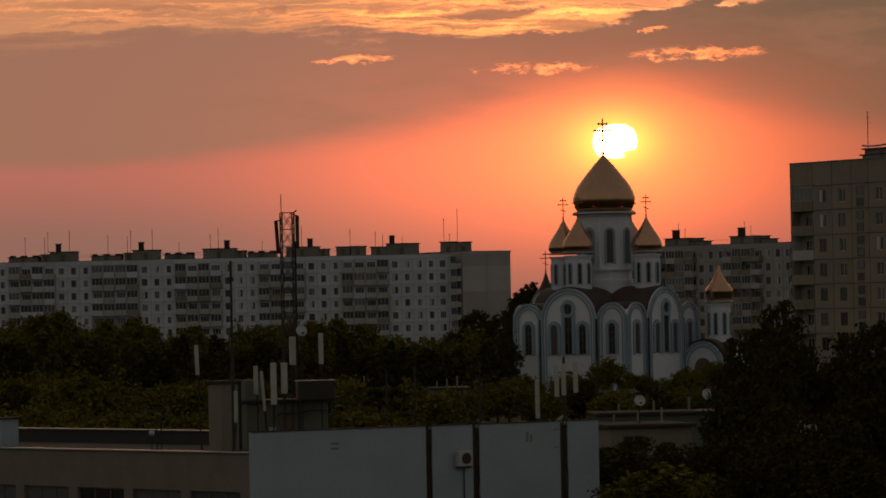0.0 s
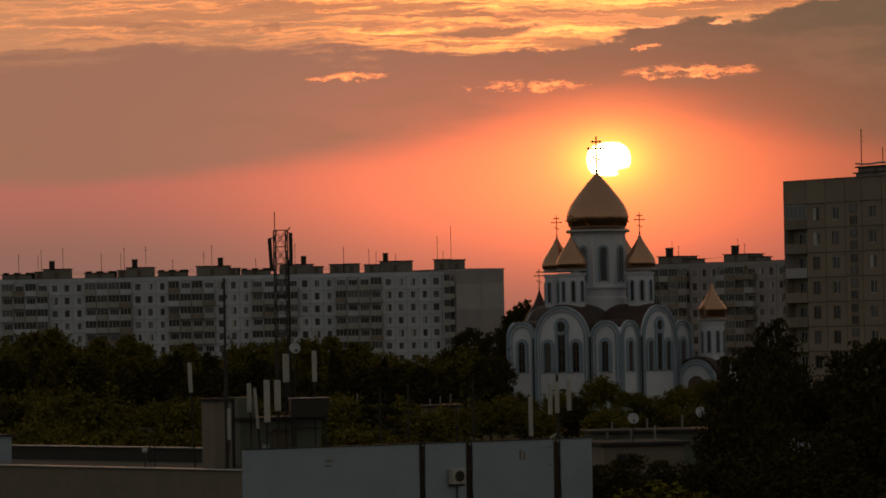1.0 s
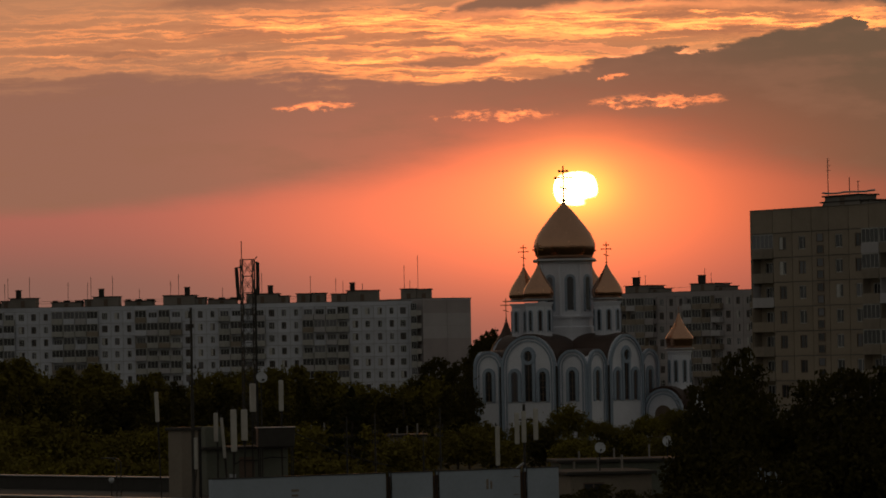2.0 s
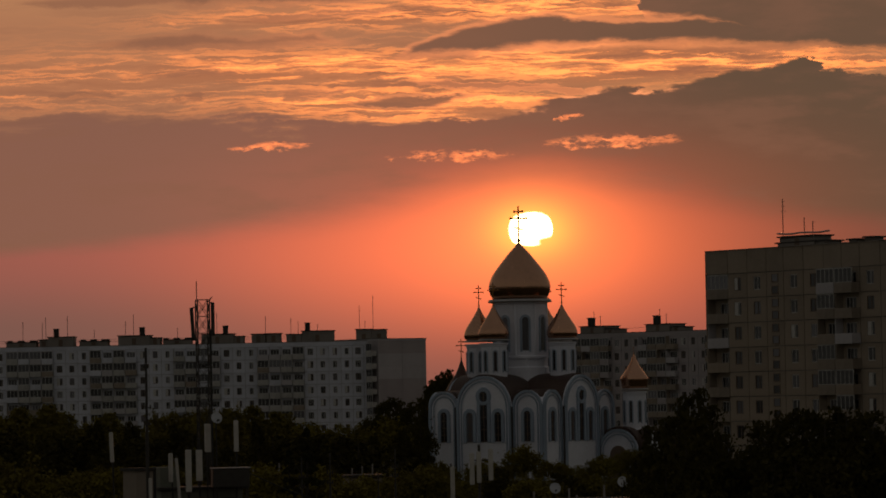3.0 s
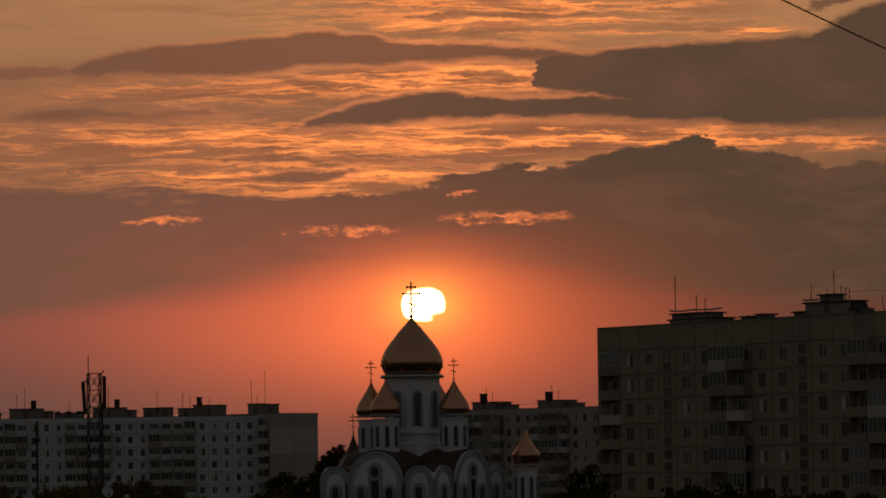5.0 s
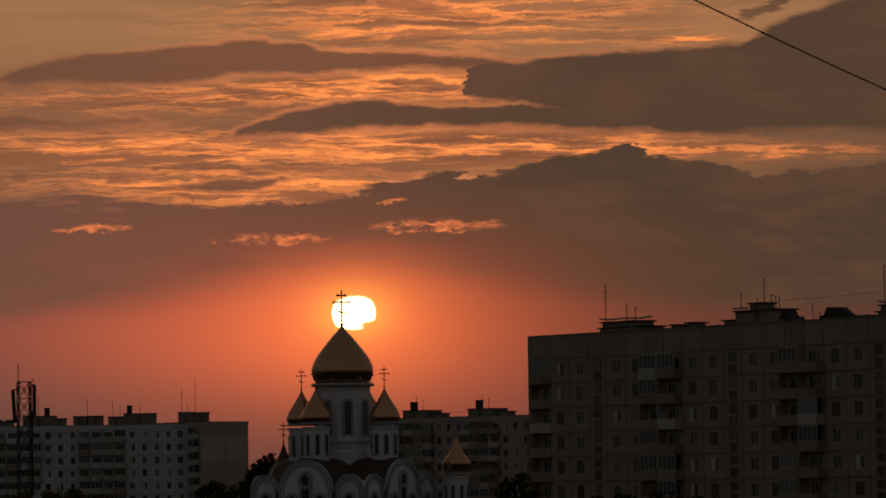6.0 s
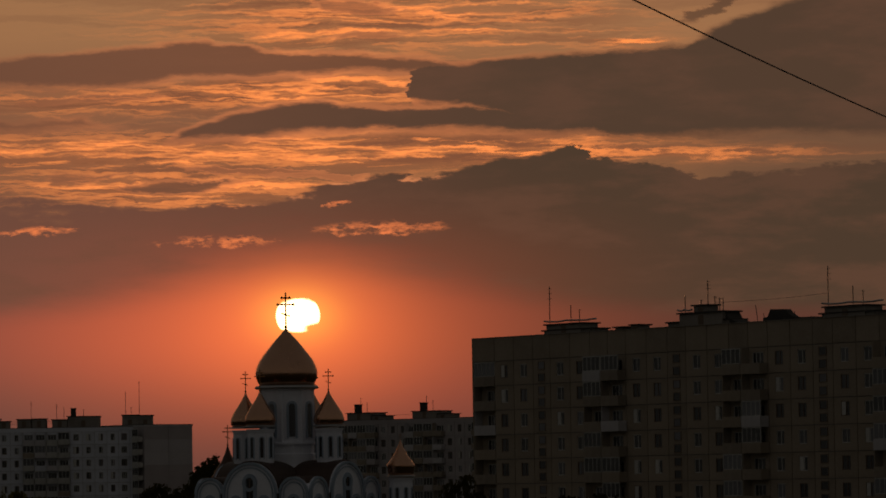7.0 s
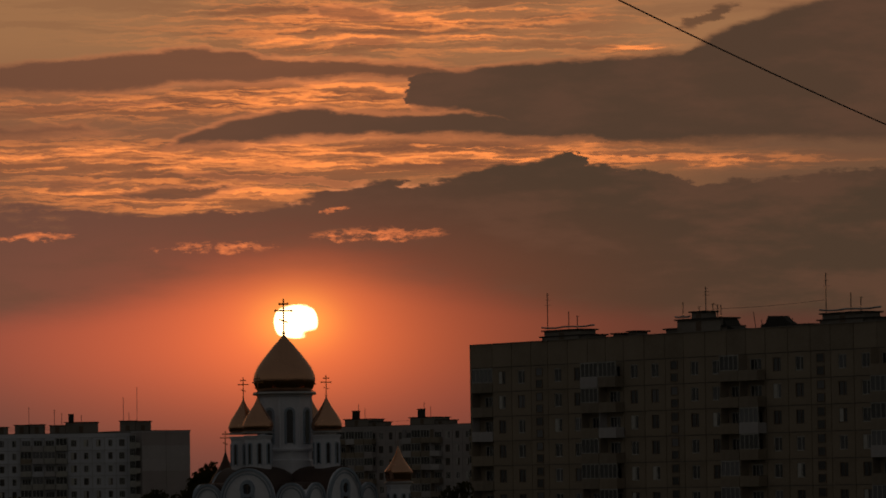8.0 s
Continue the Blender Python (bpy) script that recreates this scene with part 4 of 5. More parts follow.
def make_tan_block():
    angle = -58.5
    along = Vector((math.cos(radians(angle)), math.sin(radians(angle)), 0))
    p = Vector((40.22, 528, 0))
    store = {}

    def pipe(t, x0, x1, z):
        bm = bmesh.new()
        tube(bm, [(x0 + (x1 - x0) * k / 12, 3.9, z + 0.1 * math.cos(k * 1.05) * (0.4 if k % 5 else 1)) for k in range(13)], 0.10, 6)
        part("pipe_rail", bm, ZINC, t, "bent pipe laid along the cabin roof")

    def antennas(t, rows):
        for x, foot, top, arms in rows:
            aerial(t, x, 4.2, foot, top - foot, arms)

    def cabin(t, z):
        roof_box(t, 4.0, 12.7, 4.2, 6.7, z - 0.3, 0.9)
        roof_box(t, 4.7, 11.2, 4.0, 6.4, z - 0.3, 1.55)
        pipe(t, 4.4, 14.2, z + 1.66)
        antennas(t, ((5.1, z + 1.3, z + 5.7, 3), (9.1, z + 1.3, z + 3.4, 0), (10.7, z + 1.3, z + 2.9, 1)))
        roof_box(t, 17.3, 18.8, 4.2, 5.7, z - 0.3, 0.8)
        roof_box(t, 20.2, 21.6, 4.2, 5.7, z - 0.3, 0.95)

    def stepped(t, z):
        roof_box(t, 2.2, 12.8, 4.3, 6.6, z - 0.3, 0.95)
        roof_box(t, 4.6, 12.1, 4.0, 6.4, z - 0.25, 1.8)
        roof_box(t, 6.9, 9.3, 4.2, 5.7, z + 1.5, 0.85)
        bm = bmesh.new()
        prism(bm, [(12.1, z + 1.6), (12.6, z + 0.9), (14.2, z + 0.3), (14.2, z - 0.2), (12.1, z - 0.2)], 2.0, Matrix.Translation((0, 4.4, 0)))
        part("lean_to", bm, PITCH, t, "dark sloping lean-to beside the cabin")
        pipe(t, 4.4, 7.0, z + 1.95)
        antennas(t, ((5.4, z + 1.5, z + 3.6, 0), (9.4, z + 2.3, z + 5.1, 3), (8.2, z + 2.3, z + 3.0, 1), (10.6, z + 2.3, z + 3.3, 2), (11.4, z + 1.5, z + 3.1, 1), (12.0, z + 1.5, z + 3.05, 0)))
        bm = bmesh.new()
        prism(bm, [(18.9, z - 0.2), (18.7, z + 0.55), (19.5, z + 0.7), (20.0, z + 1.5), (22.5, z + 1.42), (23.0, z + 0.95), (24.0, z + 0.5), (24.0, z - 0.2)], 0.8, Matrix.Translation((0, 4.2, 0)))
        part("roof_hood", bm, PITCH, t, "dark slanted sheet-metal hood on the roof")
        bm = bmesh.new()
        for k in range(6):
            rod(bm, (18.2 + 1.2 * k, 4.0, z - 0.1), (17.8 + 1.3 * k, 4.0, z + (2.0 if k == 0 else 1.1)), 0.04, 5)
        part("hood_strut", bm, STEEL, t)
        roof_box(t, 24.4, 26.6, 4.4, 5.9, z - 0.3, 0.6)

    words = "tan nine-storey panel block with dark joints and loggias"
    block_section(pose(p.x, p.y, 0, 0, 0, angle), [("log", 4.2)], PANEL_WARM, BALCONY_WARM, "brown end bay of loggias on a tan panel block", "sections of the tan block", 40, 0.87, 2.7, store=store, inset=1.14, coping=BOX)
    q = p + along * 4.2
    for i in range(4):
        block_section(pose(q.x, q.y, 0, 0, 0, angle), TAN_BAYS, PANEL_WARM, BALCONY_WARM, words, "sections of the tan block", 41 + i, 0.87, 2.7, roof=[(cabin, stepped)[i % 2]], store=store, coping=BOX)
        q += along * sum(w for _, w in TAN_BAYS)


make_left_block()
make_back_block()
make_tan_block()


# ---- the low utility building with its roof full of antennas ----
DECK = 5.3          # its roof


def make_utility_building():
    t = thing("utility_building", pose(-9.24, 220, 0, 0, 0, 36), "low flat-roofed building with white end wall and beige facade", "building")
    bm = bmesh.new()
    box(bm, (0.35, 0.3, 0), (20.7, 47.7, DECK - 0.1))
    part("core_wall", bm, GREEN, t)
    bm = bmesh.new()
    box(bm, (0.3, 0.25, DECK - 0.1), (20.8, 47.8, DECK))
    part("roof", bm, PITCH, t, "dark felt roof")
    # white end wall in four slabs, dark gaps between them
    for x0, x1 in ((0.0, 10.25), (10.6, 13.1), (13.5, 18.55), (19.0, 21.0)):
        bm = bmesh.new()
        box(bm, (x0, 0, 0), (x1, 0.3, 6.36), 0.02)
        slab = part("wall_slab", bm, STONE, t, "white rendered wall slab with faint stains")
        bm = bmesh.new()
        box(bm, (x0, -0.03, 6.36), (x1, 0.34, 6.41))
        part("coping", bm, PITCH, slab, "dark sheet coping")
    bm = bmesh.new()
    box(bm, (0.1, 0.12, 0), (20.9, 0.34, 6.2))
    part("gap_wall", bm, RUST, t, "dark recess between the slabs")
    for x in (10.35, 10.5, 13.2, 13.38, 18.7, 18.9):
        bm = bmesh.new()
        tube(bm, [(x + random.uniform(-0.06, 0.06), -0.04, 6.5 - 0.7 * k) for k in range(9)], 0.03)
        part("cable", bm, CABLE, t, "black cable hanging in the recess")
    # weathered marks left by old fixings
    for x, z, w, h in ((4.6, 5.75, 0.45, 0.12), (4.6, 5.5, 0.4, 0.1), (16.4, 5.9, 0.14, 0.5), (16.65, 5.8, 0.12, 0.4), (18.1, 6.0, 0.35, 0.05), (18.1, 5.1, 0.35, 0.05)):
        bm = bmesh.new()
        box(bm, (x, -0.012, z - h), (x + w, 0.05, z), 0.004)
        part("stain_patch", bm, BEIGE, t, "dull bracket plate on the wall")
    # beige facade: piers, band and dark windows
    bm = bmesh.new()
    box(bm, (0.02, 0.3, 3.5), (0.33, 48, DECK + 0.05))
    part("facade_band", bm, BEIGE, t, "beige rendered band over the windows")
    bm = bmesh.new()
    box(bm, (0.02, 0.3, 0), (0.33, 48, 1.4))
    part("facade_foot", bm, BEIGE, t)
    bm = bmesh.new()
    box(bm, (-0.1, 0.3, DECK + 0.05), (0.55, 48, DECK + 0.13), 0.02)
    part("facade_coping", bm, ZINC, t, "dented zinc coping")
    y = 0.3
    while y < 46:
        bm = bmesh.new()
        box(bm, (0.02, y, 1.4), (0.33, y + 0.85, 3.5))
        part("pier", bm, BEIGE, t)
        bm = bmesh.new()
        xs = [y + 0.85 + 4.4 * k / 3 + e for k in range(4) for e in (-0.04, 0.04)]
        lattice(bm, xs, [1.4, 1.48, 3.42, 3.5], 0.0, 0.08, lambda i, j: i % 2 == 0 or j != 1)
        bmesh.ops.transform(bm, matrix=Matrix.Translation((0.24, 0, 0)) @ Matrix.Rotation(math.pi / 2, 4, "Z"), verts=bm.verts)
        w = part("window", bm, FRAME_DARK, t, "wide dark window with brown frame")
        bm = bmesh.new()
        box(bm, (0.2, y + 0.85, 1.4), (0.22, y + 5.25, 3.5))
        part("pane", bm, GLASS, w)
        y += 5.25
    # raised far parapet with a pale coping
    bm = bmesh.new()
    box(bm, (9.3, 7.4, DECK), (9.7, 47.8, 6.0))
    back = part("parapet", bm, PITCH, t, "low dark parapet across the roof")
    bm = bmesh.new()
    box(bm, (9.2, 7.4, 6.0), (9.8, 47.8, 6.07), 0.02)
    part("coping", bm, ZINC, back, "pale zinc coping")


def panel_antenna(x, y, z, tall, foot, lean=0.0, wide=0.3):
    """A pale sector antenna on a thin pole that stands on the roof."""
    t = thing("panel_antenna", pose(x, y, foot, 0, lean, random.uniform(-30, 30)), "pale plastic panel antenna on a thin steel pole", "antenna", "panel antennas")
    bm = bmesh.new()
    box(bm, (-wide / 2, -0.16, z - foot), (wide / 2, 0.0, z - foot + tall), 0.03)
    part("radome", bm, PLASTIC, t, "pale weathered plastic cover")
    bm = bmesh.new()
    rod(bm, (0, 0.08, 0), (0, 0.08, z - foot + tall + 0.15), 0.04, 8)
    part("pole", bm, STEEL, t)
    for h in (0.2, 0.8):
        bm = bmesh.new()
        box(bm, (-0.07, -0.02, z - foot + tall * h - 0.05), (0.07, 0.14, z - foot + tall * h + 0.05))
        part("bracket", bm, STEEL, t)
    bm = bmesh.new()
    rod(bm, (0.05, -0.05, z - foot), (0.03, 0.1, z - foot - min(0.9, z - foot - 0.02)), 0.025, 5)
    part("feeder", bm, CABLE, t)


def dish(x, y, z, r, foot, turn, holder="dish_antenna"):
    t = thing(holder, pose(x, y, z, 0, 0, turn), "round pale satellite dish on a short post", "satellite dish", "satellite dishes")
    bm = bmesh.new()
    lathe(bm, [(0.05, 0.0), (r * 0.5, 0.05 * r), (r * 0.85, 0.17 * r), (r, 0.25 * r), (r, 0.28 * r), (r * 0.84, 0.20 * r), (r * 0.5, 0.09 * r), (0.05, 0.04 * r)], 24)
    bmesh.ops.transform(bm, matrix=Matrix.Rotation(radians(72), 4, "X"), verts=bm.verts)
    part("reflector", bm, DISH, t, "pale grey reflector", True)
    bm = bmesh.new()
    rod(bm, (0, 0.05, foot - z), (0, 0.05, 0.02), 0.04, 8)
    part("post", bm, STEEL, t)
    bm = bmesh.new()
    rod(bm, (0, -0.02, -r * 0.8), (0, -r * 0.9, -0.1), 0.02, 5)
    box(bm, (-0.05, -r * 0.9 - 0.1, -0.15), (0.05, -r * 0.9 + 0.05, -0.05))
    part("feed_arm", bm, STEEL, t)


def lattice_mast(x, y, foot, top):
    t = thing("lattice_mast", pose(x, y, foot, 0, 0, 12), "dark steel lattice mast with long panel antennas", "mast")
    tall, half = top - foot, 0.31
    for sx in (-1, 1):
        for sy in (-1, 1):
            bm = bmesh.new()
            rod(bm, (sx * half, sy * half, 0), (sx * half, sy * half, tall), 0.035, 6)
            part("leg", bm, STEEL, t)
    n = int(tall / 0.85)
    for i in range(n):
        a, b = tall * i / n, tall * (i + 1) / n
        bm = bmesh.new()
        for sx, sy, ex, ey in ((-1, -1, 1, -1), (1, 1, -1, 1), (-1, 1, -1, -1), (1, -1, 1, 1)):
            rod(bm, (sx * half, sy * half, a), (ex * half, ey * half, b), 0.016, 4)
            rod(bm, (ex * half, ey * half, a), (sx * half, sy * half, b), 0.016, 4)
            rod(bm, (sx * half, sy * half, b), (ex * half, ey * half, b), 0.018, 4)
        part("lattice_bay", bm, STEEL, t, "crossed braces")
    for x0, lean, z0 in ((-0.56, -0.22, tall - 2.1), (0.45, 0.0, tall - 1.85)):
        bm = bmesh.new()
        box(bm, (x0 - 0.09, -0.5, z0), (x0 + 0.09, -0.36, z0 + 1.7), 0.03)
        bmesh.ops.transform(bm, matrix=Matrix.Translation((0, 0, 0)) @ Matrix.Rotation(lean * 0.25, 4, "Y"), verts=bm.verts, space=Matrix.Translation((-x0, 0.4, -z0)))
        part("panel", bm, STEEL, t, "dark panel antenna seen against the light")
        bm = bmesh.new()
        for h in (0.25, 1.7):
            rod(bm, (math.copysign(half, x0), -half, z0 + h), (x0, -0.35, z0 + h), 0.03, 5)
        part("bracket", bm, STEEL, t)
    bm = bmesh.new()
    rod(bm, (-0.3, 0, tall), (-0.3, 0, tall + 0.95), 0.025, 5)
    rod(bm, (half, 0, tall - 0.1), (half + 0.2, 0, tall + 0.15), 0.03, 5)
    part("spike", bm, STEEL, t)
    bm = bmesh.new()
    rod(bm, (half + 0.05, -half, 0), (half + 0.05, -half, tall - 1.5), 0.04, 6)
    part("feeder", bm, CABLE, t, "bundle of black feeder cables")


def pole(x, y, foot, top, r=0.07, pegs=()):
    t = thing("antenna_pole", pose(x, y, foot), "slim dark steel pole with small brackets", "pole", "roof poles")
    bm = bmesh.new()
    rod(bm, (0, 0, 0), (0, 0, (top - foot) * 0.55), r, 8)
    rod(bm, (0, 0, (top - foot) * 0.55), (0, 0, top - foot), r * 0.7, 8)
    part("shaft", bm, STEEL, t)
    bm = bmesh.new()
    box(bm, (-0.15, -0.15, 0), (0.15, 0.15, 0.05))
    part("foot_plate", bm, STEEL, t)
    for h, half in pegs:
        bm = bmesh.new()
        rod(bm, (-half, -0.05, h), (half, -0.05, h + 0.05), 0.025, 5)
        for s in (-1, 1):
            rod(bm, (s * half, -0.05, h - 0.03), (s * half, -0.05, h + 0.18), 0.045, 6)
        part("insulator_arm", bm, STEEL, t)


def make_roof_things():
    # vent tower
    t = thing("vent_tower", pose(-10.98, 228, DECK, 0, 0, 36), "stained beige vent tower with a dark cap", "vent tower")
    tall = 8.73 - DECK
    bm = bmesh.new()
    box(bm, (-0.48, -0.6, 0), (0.54, 0.6, tall - 0.1), 0.02)
    part("shaft", bm, BEIGE, t)
    bm = bmesh.new()
    box(bm, (-0.6, -0.72, tall - 0.1), (0.66, 0.72, tall + 0.06), 0.02)
    part("cap", bm, PITCH, t)
    bm = bmesh.new()
    for x in (0.58, 0.68):
        rod(bm, (x, -0.56, 0), (x, -0.56, tall), 0.04, 6)
    part("conduit", bm, CABLE, t)
    pole(-10.38, 226, DECK, 14.68, 0.09, ((6.4, 0.18), (5.6, 0.12), (8.4, 0.1)))
    # pale box left
    t = thing("roof_hatch", pose(-23.48, 246, DECK, 0, 0, 36), "small pale roof hatch with an overhanging lid", "roof hatch")
    bm = bmesh.new()
    box(bm, (-0.5, -0.5, 0), (0.5, 0.5, 1.45), 0.02)
    part("body", bm, STONE, t)
    bm = bmesh.new()
    box(bm, (-0.65, -0.65, 1.45), (0.65, 0.65, 1.55), 0.02)
    part("lid", bm, PITCH, t)
    # stair head with lean-to
    t = thing("stair_head", pose(-7.98, 232, DECK, 0, 0, 20), "grey-green stair head with a dark overhanging roof", "stair head")
    top = 7.59 - DECK
    bm = bmesh.new()
    box(bm, (-2.1, 0, 0), (2.2, 3.0, top), 0.02)
    part("wall", bm, GREEN, t)
    bm = bmesh.new()
    box(bm, (-2.3, -0.25, top), (2.45, 3.2, top + 0.14), 0.02)
    part("roof", bm, PITCH, t)
    bm = bmesh.new()
    box(bm, (-1.9, 0.8, top + 0.14), (-0.9, 2.2, top + 1.15), 0.02)
    part("upper_box", bm, GREEN, t)
    bm = bmesh.new()
    box(bm, (-0.4, -0.04, 0.1), (0.4, 0.03, min(1.9, top - 0.1)))
    part("door", bm, FRAME_DARK, t)
    bm = bmesh.new()
    box(bm, (-0.95, -0.14, 0.75), (-0.6, 0.01, 1.05), 0.02)
    part("junction_box", bm, DISH, t, "small pale junction box on the wall")
    bm = bmesh.new()
    tube(bm, [(-0.75, -0.06, 1.05), (-0.7, -0.08, 1.5), (-0.3, -0.1, 1.75), (0.4, -0.1, 1.7), (1.3, -0.08, 1.85), (2.1, -0.06, 1.8)], 0.025)
    part("slack_cable", bm, CABLE, t)
    # equipment cabinet
    t = thing("equipment_cabinet", pose(-6.5, 231, 7.69, 0, 0, 8), "dark equipment cabinet with a bright upper edge", "cabinet")
    bm = bmesh.new()
    box(bm, (-0.9, -0.45, 0), (0.95, 0.45, 0.95), 0.03)
    part("body", bm, STEEL, t)
    bm = bmesh.new()
    box(bm, (-0.95, -0.5, 0.95), (1.0, 0.5, 1.0), 0.01)
    part("lid", bm, ZINC, t)
    foot = DECK - 7.69
    for x in (-0.8, 0.85):
        for y in (-0.4, 0.4):
            bm = bmesh.new()
            rod(bm, (x, y, foot), (x, y, 0.02), 0.04, 6)
            part("leg", bm, STEEL, t)
    lattice_mast(-7.9, 236, DECK, 17.23)
    for x, lo, hi, d, lean, w in ((357, 664, 611, 229, -2, 0.2), (419, 748, 692, 226, 0, 0.16), (457, 699, 648, 229, 0, 0.2), (476, 728, 656, 228, -4, 0.15), (487, 717, 642, 227, 0, 0.29), (506, 697, 642, 229, 0, 0.32),
                                  (520, 646, 596, 231, 0, 0.31), (571, 645, 590, 231, 0, 0.24), (953, 741, 671, 230.5, 0, 0.2)):
        lo_z, hi_z = at_roof(x, lo, d)[2], at_roof(x, hi, d)[2]
        panel_antenna(at_roof(x, lo, d)[0], d, lo_z, hi_z - lo_z, DECK, lean, w)
    # triple head on a braced mast over the end wall
    t = thing("sector_mast", pose(6.06, 233, DECK), "short braced mast carrying three pale panel antennas", "mast")
    top = 9.58 - DECK
    bm = bmesh.new()
    rod(bm, (0, 0, 0), (0, 0, top), 0.07, 8)
    part("shaft", bm, STEEL, t)
    for x, lo, hi in ((-0.37, 0.75, 0.08), (-0.02, 0.75, 0.0), (0.58, 0.70, -0.12)):
        bm = bmesh.new()
        box(bm, (x - 0.12, -0.3, top - 1.95 - hi), (x + 0.12, -0.14, top - 0.35 - hi), 0.03)
        part("radome", bm, PLASTIC, t, "pale plastic panel antenna")
    bm = bmesh.new()
    for h in (0.8, 1.6):
        rod(bm, (-0.5, -0.08, top - h), (0.7, -0.08, top - h), 0.035, 6)
    part("crossbar", bm, STEEL, t)
    bm = bmesh.new()
    rod(bm, (-0.05, 0, 1.3), (-1.35, 0.1, 0.3), 0.06, 6)
    rod(bm, (-1.35, 0.1, 0.0), (-1.35, 0.1, 0.35), 0.05, 6)
    part("brace", bm, ZINC, t, "pale slanted brace")
    # pole antennas with insulators
    pole(-1.51, 236, DECK, 9.24, 0.055, ((2.9, 0.13), (2.4, 0.13), (1.3, 0.1)))
    pole(-2.96, 236, DECK, 9.07, 0.05, ((2.7, 0.13), (2.2, 0.13)))
    pole(1.92, 248, DECK, 9.31, 0.055, ((3.0, 0.13), (2.5, 0.13), (1.2, 0.1)))
    pole(0.94, 232.5, DECK, 8.31, 0.045, ((1.6, 0.06),))
    dish(-7.12, 230.6, 11.16, 0.29, DECK, 20)
    # railing ladder at the roof's edge
    t = thing("roof_ladder", pose(-14.42, 232, DECK, 0, 0, 36), "bent steel ladder rails over the roof edge", "ladder")
    for x in (-0.13, 0.13):
        bm = bmesh.new()
        rod(bm, (x, 0, 0), (x, 0, 1.75), 0.03, 6)
        rod(bm, (x, 0, 1.75), (x + 0.05, 0.5, 1.95), 0.03, 6)
        rod(bm, (x + 0.05, 0.5, 1.95), (x + 0.1, 1.6, 1.95), 0.03, 6)
        part("rail", bm, STEEL, t)
    for k in range(5):
        bm = bmesh.new()
        rod(bm, (-0.13, 0, 0.3 + 0.3 * k), (0.13, 0, 0.3 + 0.3 * k), 0.02, 5)
        part("rung", bm, STEEL, t)
    t = thing("flood_lamp", pose(-14.73, 231, DECK), "small pale flood lamp on a stub post", "lamp")
    bm = bmesh.new()
    lathe(bm, [(0.03, 0.72), (0.12, 0.78), (0.16, 0.9), (0.1, 1.0)], 12)
    part("head", bm, DISH, t, "", True)
    bm = bmesh.new()
    rod(bm, (0, 0, 0), (0, 0, 0.75), 0.03, 6)
    part("post", bm, STEEL, t)
    # air conditioner on the end wall
    u = 12.35
    c, s = math.cos(radians(36)), math.sin(radians(36))
    t = thing("air_conditioner", pose(-9.24 + u * c, 220 + u * s, 4.32, 0, 0, 36) @ pose(0, -0.01, 0), "square outdoor air-conditioning unit with a dark fan", "air conditioner")
    bm = bmesh.new()
    box(bm, (-0.42, -0.42, 0), (0.42, -0.06, 0.78), 0.03)
    part("case", bm, PLASTIC, t)
    bm = bmesh.new()
    lathe(bm, [(0.24, 0.0), (0.27, 0.0), (0.27, 0.04), (0.24, 0.04)], 20)
    bmesh.ops.transform(bm, matrix=Matrix.Translation((0.02, -0.42, 0.4)) @ Matrix.Rotation(math.pi / 2, 4, "X"), verts=bm.verts)
    part("fan_grille", bm, STEEL, t, "dark round fan opening")
    for x in (-0.3, 0.3):
        bm = bmesh.new()
        box(bm, (x - 0.03, -0.45, -0.08), (x + 0.03, 0.01, 0.0))
        part("bracket", bm, STEEL, t)
    bm = bmesh.new()
    rod(bm, (0.1, -0.08, 0.0), (0.12, -0.06, -1.4), 0.035, 6)
    rod(bm, (0.12, -0.06, -1.4), (0.06, -0.06, -3.0), 0.035, 6)
    part("hose", bm, CABLE, t)


def at_roof(side, up, d):
    """Where a line of sight of the first view lies at a distance d."""
    lean, tilt, reach = -0.02, radians(0.9007), 8142.0
    x, y = (side - 784) / reach, (441 - up) / reach
    x, y = x * math.cos(lean) - y * math.sin(lean), x * math.sin(lean) + y * math.cos(lean)
    h, f = y * math.cos(tilt) + math.sin(tilt), math.cos(tilt) - y * math.sin(tilt)
    return x / f * d, d, EYE + h / f * d


make_utility_building()
make_roof_things()


# ---- low sheds between the trees ----
def shed(x, y, turn, wide, deep, tall, label, mat, stove=False):
    t = thing("low_shed", pose(x, y, 0, 0, 0, turn), label, "shed", "low sheds")
    bm = bmesh.new()
    box(bm, (0, 0, 0), (wide, deep, tall), 0.02)
    part("wall", bm, mat, t)
    bm = bmesh.new()
    box(bm, (-0.3, -0.3, tall), (wide + 0.3, deep + 0.3, tall + 0.22), 0.03)
    part("roof", bm, PITCH, t, "flat felted roof")
    for k in range(max(1, int(wide / 3))):
        bm = bmesh.new()
        lattice(bm, [0.8 + 3 * k, 0.88 + 3 * k, 1.46 + 3 * k, 1.54 + 3 * k, 2.12 + 3 * k, 2.2 + 3 * k], [tall - 1.5, tall - 1.42, tall - 0.58, tall - 0.5], -0.05, 0.04, lambda i, j: i % 2 == 0 or j != 1)
        w = part("window", bm, FRAME_DARK, t)
        bm = bmesh.new()
        box(bm, (0.85 + 3 * k, -0.02, tall - 1.45), (2.15 + 3 * k, 0.03, tall - 0.55))
        part("pane", bm, GLASS, w)
    for k in range(3):
        bm = bmesh.new()
        rod(bm, (wide * (0.2 + 0.3 * k), deep / 2, tall + 0.2), (wide * (0.2 + 0.3 * k), deep / 2, tall + 0.8 + 0.2 * k), 0.08, 8)
        part("flue", bm, BOX, t)


